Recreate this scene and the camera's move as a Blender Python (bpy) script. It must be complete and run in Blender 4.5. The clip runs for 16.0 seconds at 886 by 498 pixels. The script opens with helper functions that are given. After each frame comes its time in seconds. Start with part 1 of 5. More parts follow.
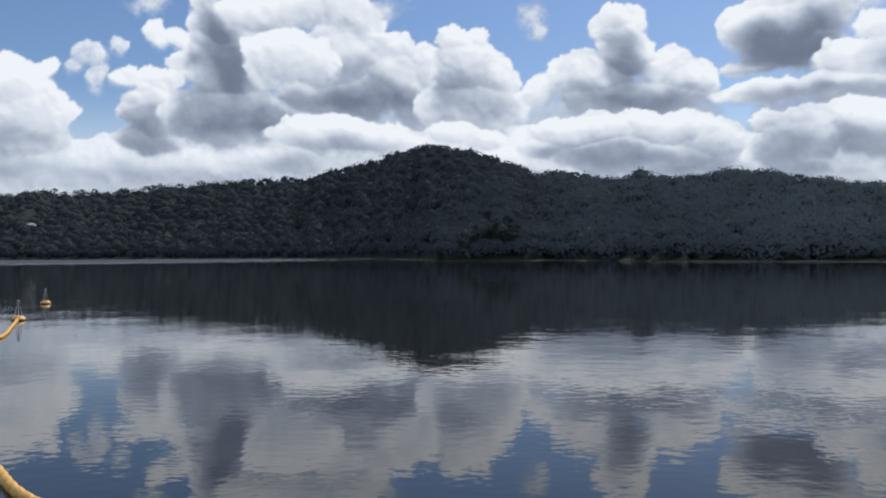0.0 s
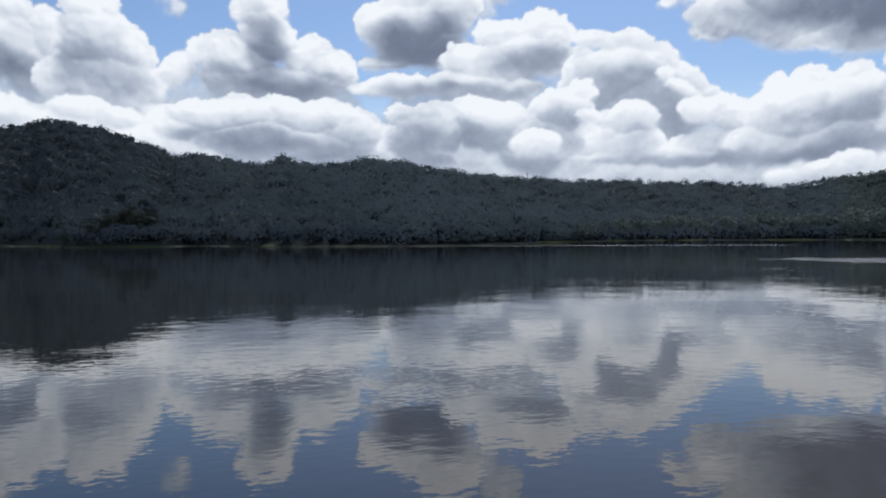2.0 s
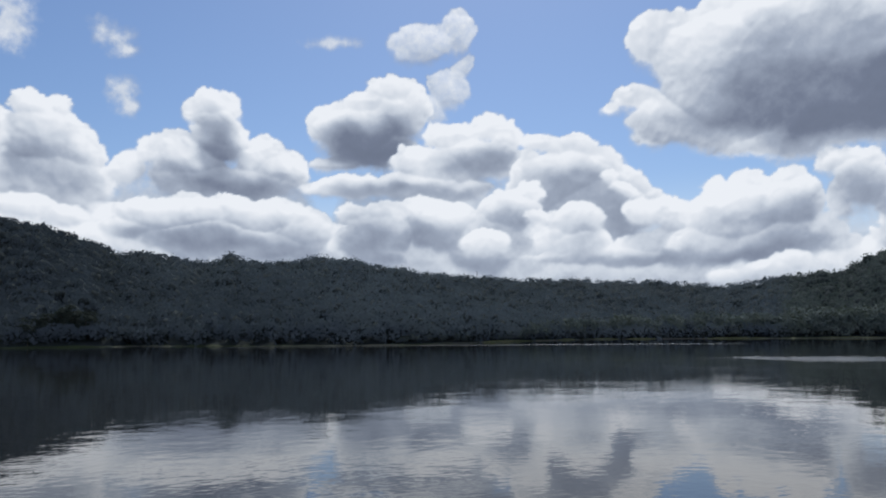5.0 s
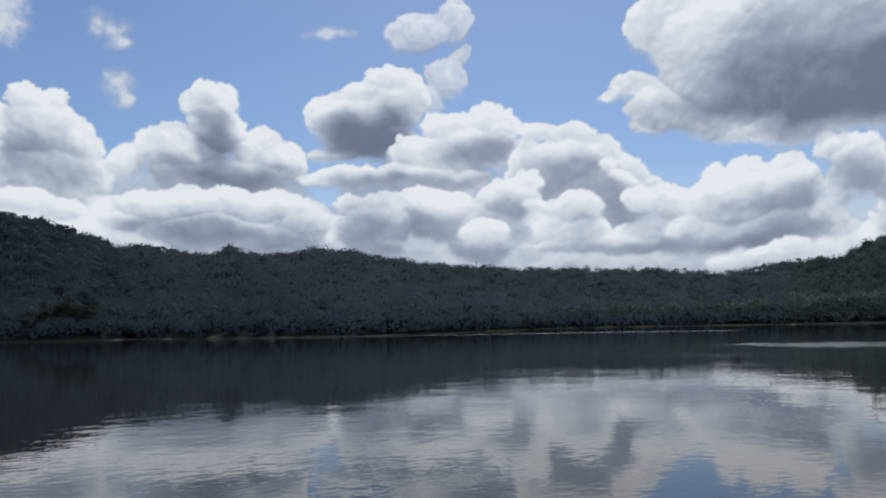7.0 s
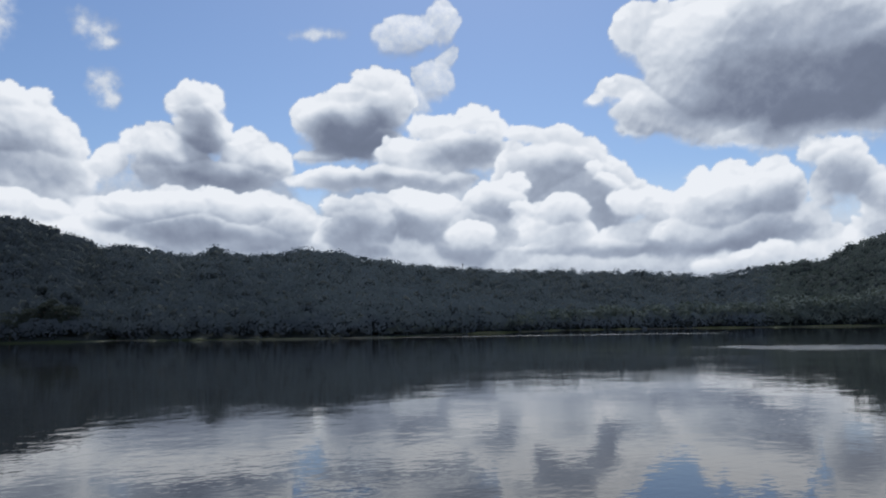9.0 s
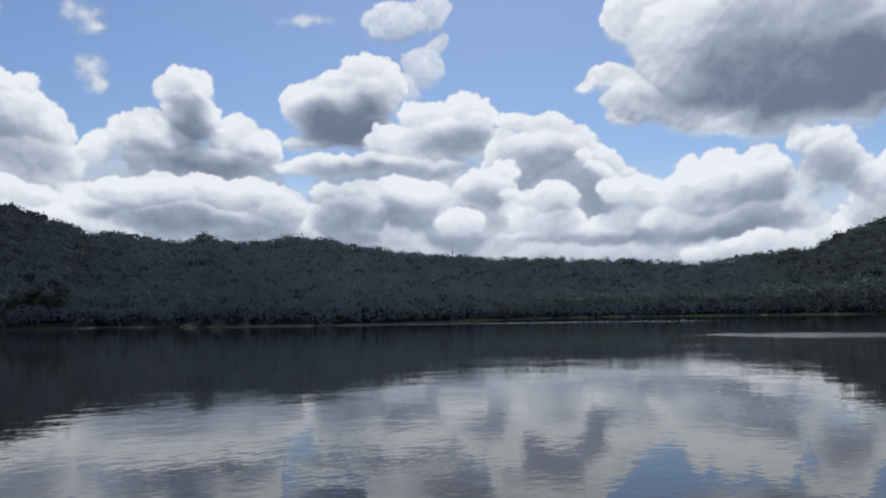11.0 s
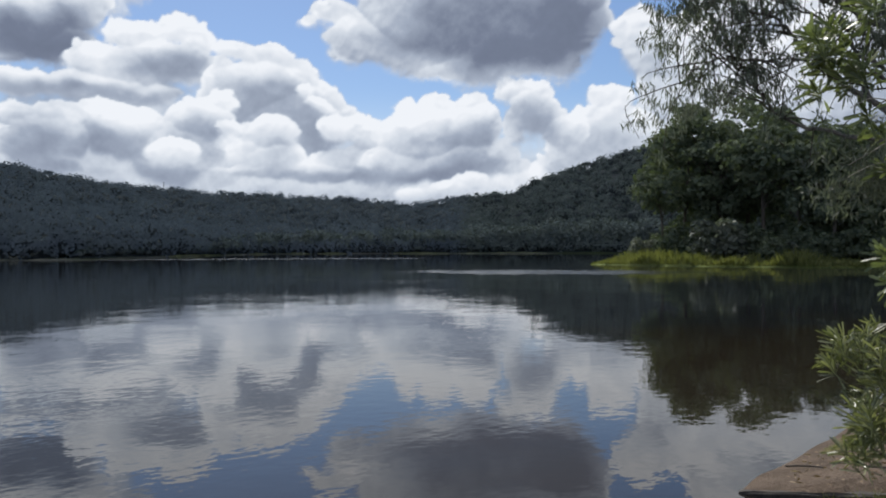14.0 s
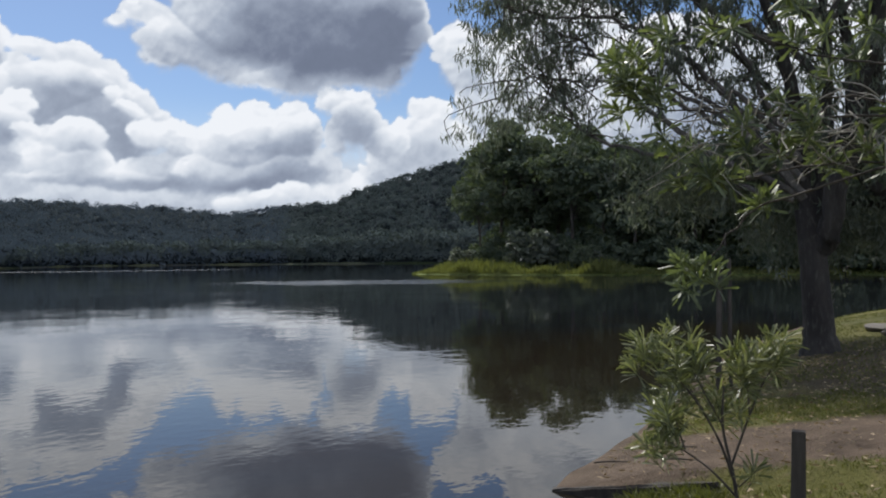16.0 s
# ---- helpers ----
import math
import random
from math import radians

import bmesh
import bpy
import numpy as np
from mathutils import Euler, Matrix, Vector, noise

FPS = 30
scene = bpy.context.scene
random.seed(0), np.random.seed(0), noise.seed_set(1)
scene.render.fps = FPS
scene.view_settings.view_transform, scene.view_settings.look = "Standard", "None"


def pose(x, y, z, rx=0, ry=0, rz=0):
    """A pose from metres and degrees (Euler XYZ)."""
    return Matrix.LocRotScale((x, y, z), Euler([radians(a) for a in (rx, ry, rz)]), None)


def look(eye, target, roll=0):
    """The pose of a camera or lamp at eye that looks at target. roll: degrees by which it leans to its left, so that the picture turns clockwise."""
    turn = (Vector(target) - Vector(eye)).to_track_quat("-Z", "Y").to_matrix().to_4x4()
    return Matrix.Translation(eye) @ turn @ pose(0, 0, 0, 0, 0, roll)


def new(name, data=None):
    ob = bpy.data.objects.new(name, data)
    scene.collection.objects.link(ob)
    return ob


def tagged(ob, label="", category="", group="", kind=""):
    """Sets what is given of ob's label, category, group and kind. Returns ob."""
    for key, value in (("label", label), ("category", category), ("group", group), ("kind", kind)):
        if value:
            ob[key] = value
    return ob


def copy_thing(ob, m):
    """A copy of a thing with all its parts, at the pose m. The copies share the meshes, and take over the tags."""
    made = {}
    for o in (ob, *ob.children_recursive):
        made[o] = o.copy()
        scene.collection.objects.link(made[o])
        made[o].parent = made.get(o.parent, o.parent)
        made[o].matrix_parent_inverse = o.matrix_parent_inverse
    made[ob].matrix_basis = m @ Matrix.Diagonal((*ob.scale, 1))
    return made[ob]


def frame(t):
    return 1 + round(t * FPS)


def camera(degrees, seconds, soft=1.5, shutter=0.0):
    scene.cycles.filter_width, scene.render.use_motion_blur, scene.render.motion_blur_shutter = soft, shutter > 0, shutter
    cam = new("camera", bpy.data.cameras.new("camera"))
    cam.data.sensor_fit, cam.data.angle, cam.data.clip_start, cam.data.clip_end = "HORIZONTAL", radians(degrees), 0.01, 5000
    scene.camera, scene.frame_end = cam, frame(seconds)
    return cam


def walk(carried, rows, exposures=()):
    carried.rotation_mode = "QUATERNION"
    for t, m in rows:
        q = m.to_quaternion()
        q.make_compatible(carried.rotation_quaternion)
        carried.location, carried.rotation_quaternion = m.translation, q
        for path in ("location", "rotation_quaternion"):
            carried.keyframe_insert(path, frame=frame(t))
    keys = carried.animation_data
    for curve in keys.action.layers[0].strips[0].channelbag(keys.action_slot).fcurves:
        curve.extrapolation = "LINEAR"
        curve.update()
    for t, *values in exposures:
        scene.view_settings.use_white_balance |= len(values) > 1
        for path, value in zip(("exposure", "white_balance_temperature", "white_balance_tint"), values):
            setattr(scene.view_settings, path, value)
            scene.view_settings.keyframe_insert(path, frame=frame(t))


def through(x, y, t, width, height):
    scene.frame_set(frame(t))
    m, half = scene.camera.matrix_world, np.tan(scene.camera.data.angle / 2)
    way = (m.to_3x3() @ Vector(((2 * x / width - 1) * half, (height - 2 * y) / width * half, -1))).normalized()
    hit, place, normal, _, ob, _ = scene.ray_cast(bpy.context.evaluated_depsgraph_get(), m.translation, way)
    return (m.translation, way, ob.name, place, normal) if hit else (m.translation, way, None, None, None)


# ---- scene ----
cam = camera(55.95, 16.0, soft=2.0)


# yaw, pitch and roll of the hand-held turn; back: metres still to walk to the last standing place
def stand(yaw, pitch, roll, back):
    return pose(-0.465 * back, -0.885 * back, 2.5, 90 + pitch, roll, yaw)


PATH = [
    (0.0, stand(0.00, 0.16, 0.30, 1.8)),
    (0.5, stand(-6.47, -0.07, 0.72, 1.8)),
    (1.0, stand(-12.82, 0.13, 2.19, 1.8)),
    (1.5, stand(-20.06, -1.46, 1.63, 1.78)),
    (2.0, stand(-24.16, -0.98, 0.36, 1.74)),
    (2.5, stand(-26.40, 2.17, -0.26, 1.63)),
    (3.0, stand(-27.96, 5.68, 0.34, 1.4)),
    (3.5, stand(-27.74, 5.88, 0.38, 1.1)),
    (6.0, stand(-27.38, 5.72, 0.62, 0.05)),
    (6.5, stand(-27.54, 6.37, 1.41, 0)),
    (7.0, stand(-27.57, 5.10, 1.07, 0)),
    (7.5, stand(-27.76, 3.15, 0.30, 0)),
    (8.0, stand(-28.06, 3.04, 0.17, 0)),
    (8.5, stand(-28.20, 4.68, 0.67, 0)),
    (9.0, stand(-28.53, 5.22, 0.93, 0)),
    (11.5, stand(-29.29, 3.55, 0.63, 0)),
    (12.0, stand(-29.12, 2.07, 0.62, 0)),
    (12.5, stand(-31.42, 0.98, 0.66, 0)),
    (13.0, stand(-36.21, 0.58, 0.80, 0)),
    (13.5, stand(-41.78, 0.03, 0.73, 0)),
    (14.0, stand(-48.45, -0.16, 0.13, 0)),
    (14.5, stand(-56.14, 0.07, -0.72, 0)),
    (15.0, stand(-61.08, -0.02, -1.05, 0)),
    (15.5, stand(-61.59, -0.05, -0.38, 0)),
    (16.0, stand(-60.63, 0.49, 0.42, 0)),
]
# the phone's own exposure and white balance
walk(cam, PATH, [(0.0, 0.15, 6200, 10), (1.5, 0.15, 6200, 10), (2.0, 0.19, 6200, 10), (2.5, 0.18, 6200, 10), (3.0, -0.05, 6200, 10), (3.5, 0.1, 6200, 10), (6.0, 0.1, 6200, 10), (7.0, 0.0, 6200, 10), (8.5, 0.1, 6200, 10), (11.5, 0.07, 6200, 10), (12.5, 0.02, 6200, 10), (13.5, 0.12, 6250, 10), (14.0, 0.16, 6250, 10), (14.5, 0.29, 6250, 10), (15.5, 0.44, 6250, 10), (16.0, 0.15, 6250, 10)])

# ---- light ----
SUN_AZ, SUN_EL = 33.0, 47.0


def bearing(az, el=0.0):
    a, e = radians(az), radians(el)
    return Vector((math.sin(a) * math.cos(e), math.cos(a) * math.cos(e), math.sin(e)))


sun = new("sun", bpy.data.lights.new("sun", "SUN"))
sun.data.energy, sun.data.angle, sun.data.color = 4.2, radians(0.6), (1.0, 0.94, 0.84)
sun.matrix_world = look(bearing(SUN_AZ, SUN_EL) * 100, (0, 0, 0))


class Net:
    """Short hand for a node tree."""

    def __init__(self, tree):
        self.tree = tree
        tree.nodes.clear()

    def put(self, socket, value):
        if isinstance(value, bpy.types.NodeSocket):
            self.tree.links.new(value, socket)
        elif value is not None:
            socket.default_value = value

    def add(self, kind, *ins, **props):
        node = self.tree.nodes.new(kind)
        for key, value in props.items():
            setattr(node, key, value)
        for i, value in enumerate(ins):
            self.put(node.inputs[i], value)
        return node

    def math(self, op, a, b=None, c=None, clamp=False):
        return self.add("ShaderNodeMath", a, b, c, operation=op, use_clamp=clamp).outputs[0]

    def vec(self, op, a, b=None, c=None):
        node = self.add("ShaderNodeVectorMath", operation=op)
        for i, value in enumerate((a, b, c)):
            self.put(node.inputs[i], value)
        return node.outputs["Value" if op in ("LENGTH", "DOT_PRODUCT") else "Vector"]

    def mix(self, fac, a, b, blend="MIX"):
        node = self.add("ShaderNodeMix", data_type="RGBA", blend_type=blend)
        for i, value in ((0, fac), (6, a), (7, b)):
            self.put(node.inputs[i], value)
        return node.outputs[2]

    def span(self, value, a, b, lo=0.0, hi=1.0, smooth=True):
        node = self.add("ShaderNodeMapRange", value, a, b, lo, hi)
        node.interpolation_type = "SMOOTHSTEP" if smooth else "LINEAR"
        return node.outputs[0]

    def noise(self, at, scale, detail=4.0, rough=0.55, dims="3D"):
        node = self.add("ShaderNodeTexNoise", noise_dimensions=dims)
        self.put(node.inputs["Vector"], at)
        for key, value in (("Scale", scale), ("Detail", detail), ("Roughness", rough)):
            node.inputs[key].default_value = value
        return node.outputs

    def ramp(self, value, stops):
        node = self.add("ShaderNodeValToRGB", value)
        bar = node.color_ramp.elements
        while len(bar) < len(stops):
            bar.new(0.5)
        for el, (at, col) in zip(bar, stops):
            el.position, el.color = at, (*col, 1)
        return node.outputs[0]



# ---- sky ----
def make_sky():
    world = bpy.data.worlds.new("sky")
    scene.world = world
    world.use_nodes = True
    n = Net(world.node_tree)
    ray = n.add("ShaderNodeTexCoord").outputs["Generated"]
    x, y, z = n.add("ShaderNodeSeparateXYZ", ray).outputs
    az = n.math("MULTIPLY", n.math("ARCTAN2", x, y), 180 / math.pi)
    el = n.math("MULTIPLY", n.math("ARCSINE", z), 180 / math.pi)
    p = n.add("ShaderNodeCombineXYZ", az, el, 0.0).outputs[0]
    air = n.add("ShaderNodeTexSky", sky_type="NISHITA")
    air.sun_disc, air.sun_elevation, air.sun_rotation = False, radians(SUN_EL), radians(SUN_AZ)
    air.altitude, air.air_density, air.dust_density, air.ozone_density = 60, 1.0, 0.5, 2.0
    blue = n.mix(1.0, air.outputs[0], (0.064, 0.070, 0.080, 1), "MULTIPLY")
    # milky air low down, and scattered cumulus that goes on overhead and behind
    blue = n.mix(n.span(el, 11.0, 3.0, 0.0, 0.85), blue, (0.62, 0.69, 0.78, 1))
    wide = n.noise(p, 0.06, 6.0, 0.58, "2D")["Fac"]
    free = n.math("MAXIMUM", n.span(el, 23.0, 29.0), n.math("MAXIMUM", n.span(az, 92.0, 99.0), n.span(az, -32.0, -39.0)))
    cover = n.math("MULTIPLY", n.span(wide, 0.49, 0.55), free)
    cloud = n.ramp(wide, [(0.5, (0.85, 0.86, 0.88)), (0.58, (0.48, 0.51, 0.58)), (0.7, (0.24, 0.26, 0.33))])
    # clouds opposite the sun are lit full on; boosted out of view as fill
    away = n.vec("DOT_PRODUCT", ray, tuple(-bearing(SUN_AZ)))
    cloud = n.mix(n.span(away, -0.1, 0.7), cloud, n.mix(1.0, cloud, (2.1, 2.05, 1.95, 1), "MULTIPLY"))
    glow = n.add("ShaderNodeBackground", n.mix(cover, blue, cloud), 1.0)
    n.add("ShaderNodeOutputWorld", glow.outputs[0])


make_sky()

# ---- materials ----
def material(name):
    mat = bpy.data.materials.new(name)
    mat.use_nodes = True
    return mat, Net(mat.node_tree)


def surface(n, color, rough=0.7, bump=None, depth=0.01, through_light=None, **sockets):
    b = n.add("ShaderNodeBsdfPrincipled")
    n.put(b.inputs["Base Color"], color)
    n.put(b.inputs["Roughness"], rough)
    for key, value in sockets.items():
        n.put(b.inputs[key.replace("_", " ")], value)
    if bump is not None:
        k = n.add("ShaderNodeBump")
        n.put(k.inputs["Height"], bump)
        k.inputs["Distance"].default_value = depth
        n.put(b.inputs["Normal"], k.outputs[0])
    out = b.outputs[0]
    if through_light:
        t = n.add("ShaderNodeBsdfTranslucent")
        n.put(t.inputs["Color"], through_light[1])
        out = n.add("ShaderNodeMixShader", through_light[0], out, t.outputs[0]).outputs[0]
    n.add("ShaderNodeOutputMaterial", out)


def leaf_material(name, dark, light, through=0.3, rough=0.5, tint=(1.5, 1.7, 0.7), gloss=0.35, haze_drift=None, single=1.0, stand=0.0):
    """Leaves that differ one from the next, and let some light through."""
    mat, n = material(name)
    rnd = n.add("ShaderNodeNewGeometry").outputs["Random Per Island"]
    at = n.add("ShaderNodeTexCoord").outputs["Object"]
    patch = n.noise(at, 0.12, 3.0)["Fac"]
    rnd = n.math("MULTIPLY_ADD", n.math("SUBTRACT", rnd, 0.5), single, 0.5)
    if stand:
        patch = n.math("MULTIPLY_ADD", n.math("SUBTRACT", n.noise(at, 0.028, 3.0)["Fac"], 0.5), stand, patch)
    fac = n.math("MULTIPLY_ADD", n.math("SUBTRACT", patch, 0.5), 1.6, rnd, clamp=True)
    col = n.mix(fac, (*dark, 1), (*light, 1))
    # scales the colour along x, painting in haze that thins to one side
    if haze_drift:
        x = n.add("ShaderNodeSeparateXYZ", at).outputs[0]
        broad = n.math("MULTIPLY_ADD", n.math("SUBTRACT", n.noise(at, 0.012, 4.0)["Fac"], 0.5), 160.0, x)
        col = n.mix(1.0, col, n.mix(n.span(broad, haze_drift[0], haze_drift[1]), (*haze_drift[2], 1), (1, 1, 1, 1)), "MULTIPLY")
    glow = n.mix(1.0, col, (*tint, 1), "MULTIPLY")
    surface(n, col, rough, through_light=(through, glow), Specular_IOR_Level=gloss)
    return mat


def stained(name, a, b, scale, rough=0.8, depth=0.01, fine=12.0, third=None, stretch=(1, 1, 1), **more):
    """Two colours in patches of one size, with a finer grain and relief."""
    mat, n = material(name)
    at = n.vec("MULTIPLY", n.add("ShaderNodeTexCoord").outputs["Object"], stretch)
    big, small = n.noise(at, scale, 4.0)["Fac"], n.noise(at, scale * fine, 5.0, 0.65)["Fac"]
    col = n.mix(n.span(big, 0.32, 0.68), (*a, 1), (*b, 1))
    if third:
        col = n.mix(n.span(small, 0.5, 0.75), col, (*third, 1))
    col = n.mix(0.6, col, n.ramp(small, [(0.2, (0.55, 0.55, 0.55)), (0.8, (1.35, 1.35, 1.35))]), "MULTIPLY")
    surface(n, col, rough, small, depth, **more)
    return mat


# blue-grey with haze painted into the leaf colour, weaker towards low x
LEAF_FAR = leaf_material("far_foliage", (0.086, 0.106, 0.130), (0.120, 0.143, 0.166), 0.03, 0.95, gloss=0.0, haze_drift=(-60.0, 150.0, (0.54, 0.54, 0.56)), single=0.3, stand=1.2)
LEAF_SLOPE = leaf_material("slope_foliage", (0.078, 0.096, 0.096), (0.122, 0.142, 0.135), 0.03, 0.95, gloss=0.0, single=0.3, stand=1.2)
# darkened leaf colour: the shade inside the woods is painted in
CANOPY_SHADE = leaf_material("undergrowth", (0.028, 0.034, 0.037), (0.039, 0.046, 0.047), 0.0, 0.95, gloss=0.0)
LEAF_SHORE = leaf_material("shore_foliage", (0.086, 0.105, 0.108), (0.118, 0.138, 0.13), 0.05, 0.95, gloss=0.0)
LEAF_HEAD = leaf_material("headland_foliage", (0.03, 0.038, 0.035), (0.048, 0.058, 0.05), 0.03, 0.9, gloss=0.05)
LEAF_WOOD = leaf_material("wood_foliage", (0.08, 0.098, 0.072), (0.13, 0.15, 0.102), 0.2, 0.9, gloss=0.1)
LEAF_GUM = leaf_material("gum_leaf", (0.1, 0.112, 0.09), (0.165, 0.18, 0.14), 0.35, 0.6, tint=(1.1, 1.2, 0.85))
LEAF_BANKSIA = leaf_material("banksia_leaf", (0.06, 0.076, 0.042), (0.2, 0.228, 0.11), 0.28, 0.42, tint=(1.4, 1.55, 0.72), gloss=0.5)
LEAF_SHRUB = leaf_material("shrub_leaf", (0.085, 0.1, 0.042), (0.28, 0.29, 0.145), 0.34, 0.4, tint=(1.3, 1.4, 0.75), gloss=0.8)
GRASS_BLADE = leaf_material("grass_blade", (0.066, 0.072, 0.02), (0.15, 0.146, 0.045), 0.28, 0.5)
REED = leaf_material("reed", (0.1, 0.116, 0.036), (0.2, 0.205, 0.072), 0.32, 0.7, tint=(1.4, 1.5, 0.7))
REED_DRY = leaf_material("dry_reed", (0.19, 0.2, 0.13), (0.3, 0.3, 0.2), 0.35, 0.7)
BARK = stained("gum_bark", (0.026, 0.022, 0.02), (0.056, 0.049, 0.043), 1.6, 0.9, 0.03, 9.0, (0.08, 0.072, 0.064), (1, 1, 0.3))
BARK_LIMB = stained("limb_bark", (0.07, 0.062, 0.055), (0.15, 0.135, 0.12), 2.5, 0.85, 0.01, 8.0, (0.19, 0.175, 0.155), (1, 1, 0.4))
BARK_PALE = stained("pale_bark", (0.13, 0.115, 0.10), (0.27, 0.245, 0.215), 2.5, 0.75, 0.01, 8.0, (0.12, 0.10, 0.085), (1, 1, 0.4))
BARK_TWIG = stained("pale_twig", (0.22, 0.2, 0.17), (0.40, 0.37, 0.32), 3.0, 0.7, 0.003)
BARK_DARK = stained("dark_bark", (0.045, 0.037, 0.03), (0.10, 0.085, 0.07), 3.0, 0.9, 0.02, 8.0, None, (1, 1, 0.3))
TIMBER_DARK = stained("dark_timber", (0.022, 0.018, 0.015), (0.045, 0.037, 0.03), 3.0, 0.8, 0.006, 14.0, (0.06, 0.05, 0.042), (4, 4, 0.5))
TIMBER = stained("weathered_timber", (0.05, 0.042, 0.034), (0.105, 0.09, 0.076), 3.0, 0.85, 0.004, 14.0, (0.035, 0.03, 0.025), (4, 4, 0.5))
STONE = stained("grey_stone", (0.10, 0.088, 0.075), (0.18, 0.16, 0.138), 3.0, 0.85, 0.02, 9.0, (0.12, 0.12, 0.1))
YELLOW = stained("yellow_float", (0.52, 0.29, 0.05), (0.64, 0.38, 0.08), 4.0, 0.42, 0.004, 10.0, (0.45, 0.27, 0.06))
BUOY_WHITE = stained("buoy_frame", (0.22, 0.225, 0.23), (0.32, 0.325, 0.33), 5.0, 0.45, 0.002)
BLACK = stained("black_rubber", (0.015, 0.015, 0.016), (0.03, 0.03, 0.03), 6.0, 0.6, 0.002)
PALE_WALL = stained("pale_cladding", (0.55, 0.53, 0.48), (0.66, 0.64, 0.6), 0.4, 0.8, 0.01)
ROOF_GREY = stained("sheet_roof", (0.28, 0.27, 0.26), (0.38, 0.37, 0.36), 0.5, 0.5, 0.01)
DRY_LEAF = leaf_material("dry_leaf", (0.16, 0.10, 0.05), (0.42, 0.33, 0.22), 0.1, 0.7)


def make_ground_material():
    mat, n = material("ground_cover")
    at = n.add("ShaderNodeTexCoord").outputs["Object"]
    x, y, z = n.add("ShaderNodeSeparateXYZ", at).outputs
    big, mid, small = n.noise(at, 0.35, 4.0)["Fac"], n.noise(at, 2.2, 5.0, 0.6)["Fac"], n.noise(at, 28.0, 5.0, 0.7)["Fac"]
    grass = n.mix(n.span(big, 0.35, 0.65), (0.074, 0.075, 0.019, 1), (0.128, 0.12, 0.034, 1))
    grass = n.mix(n.span(mid, 0.52, 0.72), grass, (0.15, 0.125, 0.06, 1))
    earth = n.mix(n.span(mid, 0.3, 0.7), (0.08, 0.058, 0.041, 1), (0.138, 0.101, 0.073, 1))
    earth = n.mix(n.span(small, 0.62, 0.75), earth, (0.24, 0.195, 0.145, 1))
    # a worn track that runs down into the water, and bare soil under the big tree, painted wider in place of lawn shade
    across = n.math("ABSOLUTE", n.math("SUBTRACT", x, n.math("MULTIPLY_ADD", y, -0.33, 10.15)))
    track = n.span(n.math("MULTIPLY_ADD", n.math("SUBTRACT", mid, 0.5), 1.2, across), 1.35, 1.0)
    d = n.vec("LENGTH", n.vec("MULTIPLY", n.vec("SUBTRACT", at, (16.5, 0.3, 0.5)), (0.2, 0.4, 0)))
    litter = n.span(n.math("MULTIPLY_ADD", n.math("SUBTRACT", mid, 0.5), 2.2, d), 1.1, 0.5)
    brink = n.span(n.math("MULTIPLY_ADD", n.math("SUBTRACT", mid, 0.5), 0.15, z), 0.09, 0.04)
    foot = n.vec("LENGTH", n.vec("MULTIPLY", n.vec("SUBTRACT", at, (9.35, 2.6, 0.0)), (0.86, 0.95, 0)))
    track = n.math("MAXIMUM", track, n.span(n.math("MULTIPLY_ADD", n.math("SUBTRACT", mid, 0.5), 0.4, foot), 1.05, 0.9))
    bare = n.math("MAXIMUM", n.math("MAXIMUM", track, n.math("MULTIPLY", litter, 0.75)), brink)
    near = n.mix(bare, grass, earth)
    near = n.mix(0.8, near, n.ramp(small, [(0.25, (0.5, 0.5, 0.5)), (0.8, (1.5, 1.5, 1.5))]), "MULTIPLY")
    # woodland floor far off, with a pale rim of dry shore
    coarse = n.noise(at, 0.02, 5.0)["Fac"]
    wood = n.mix(n.span(coarse, 0.35, 0.65), (0.02, 0.032, 0.012, 1), (0.05, 0.07, 0.025, 1))
    rim = n.math("MULTIPLY", n.span(n.noise(at, 0.025, 2.0)["Fac"], 0.45, 0.6), n.span(n.math("MULTIPLY_ADD", n.math("SUBTRACT", n.noise(at, 0.05, 3.0)["Fac"], 0.5), 1.6, z), 0.25, 0.15))
    wood = n.mix(rim, wood, (0.13, 0.13, 0.11, 1))
    dist = n.vec("LENGTH", n.vec("MULTIPLY", at, (1, 1, 0)))
    col = n.mix(n.span(dist, 88.0, 92.0), near, n.mix(n.span(dist, 160.0, 175.0), n.mix(n.span(mid, 0.3, 0.7), (0.09, 0.12, 0.025, 1), (0.15, 0.18, 0.045, 1)), wood))
    surface(n, col, 0.9, n.math("ADD", small, n.math("MULTIPLY", mid, 2.0)), 0.03, Specular_IOR_Level=0.2)
    return mat


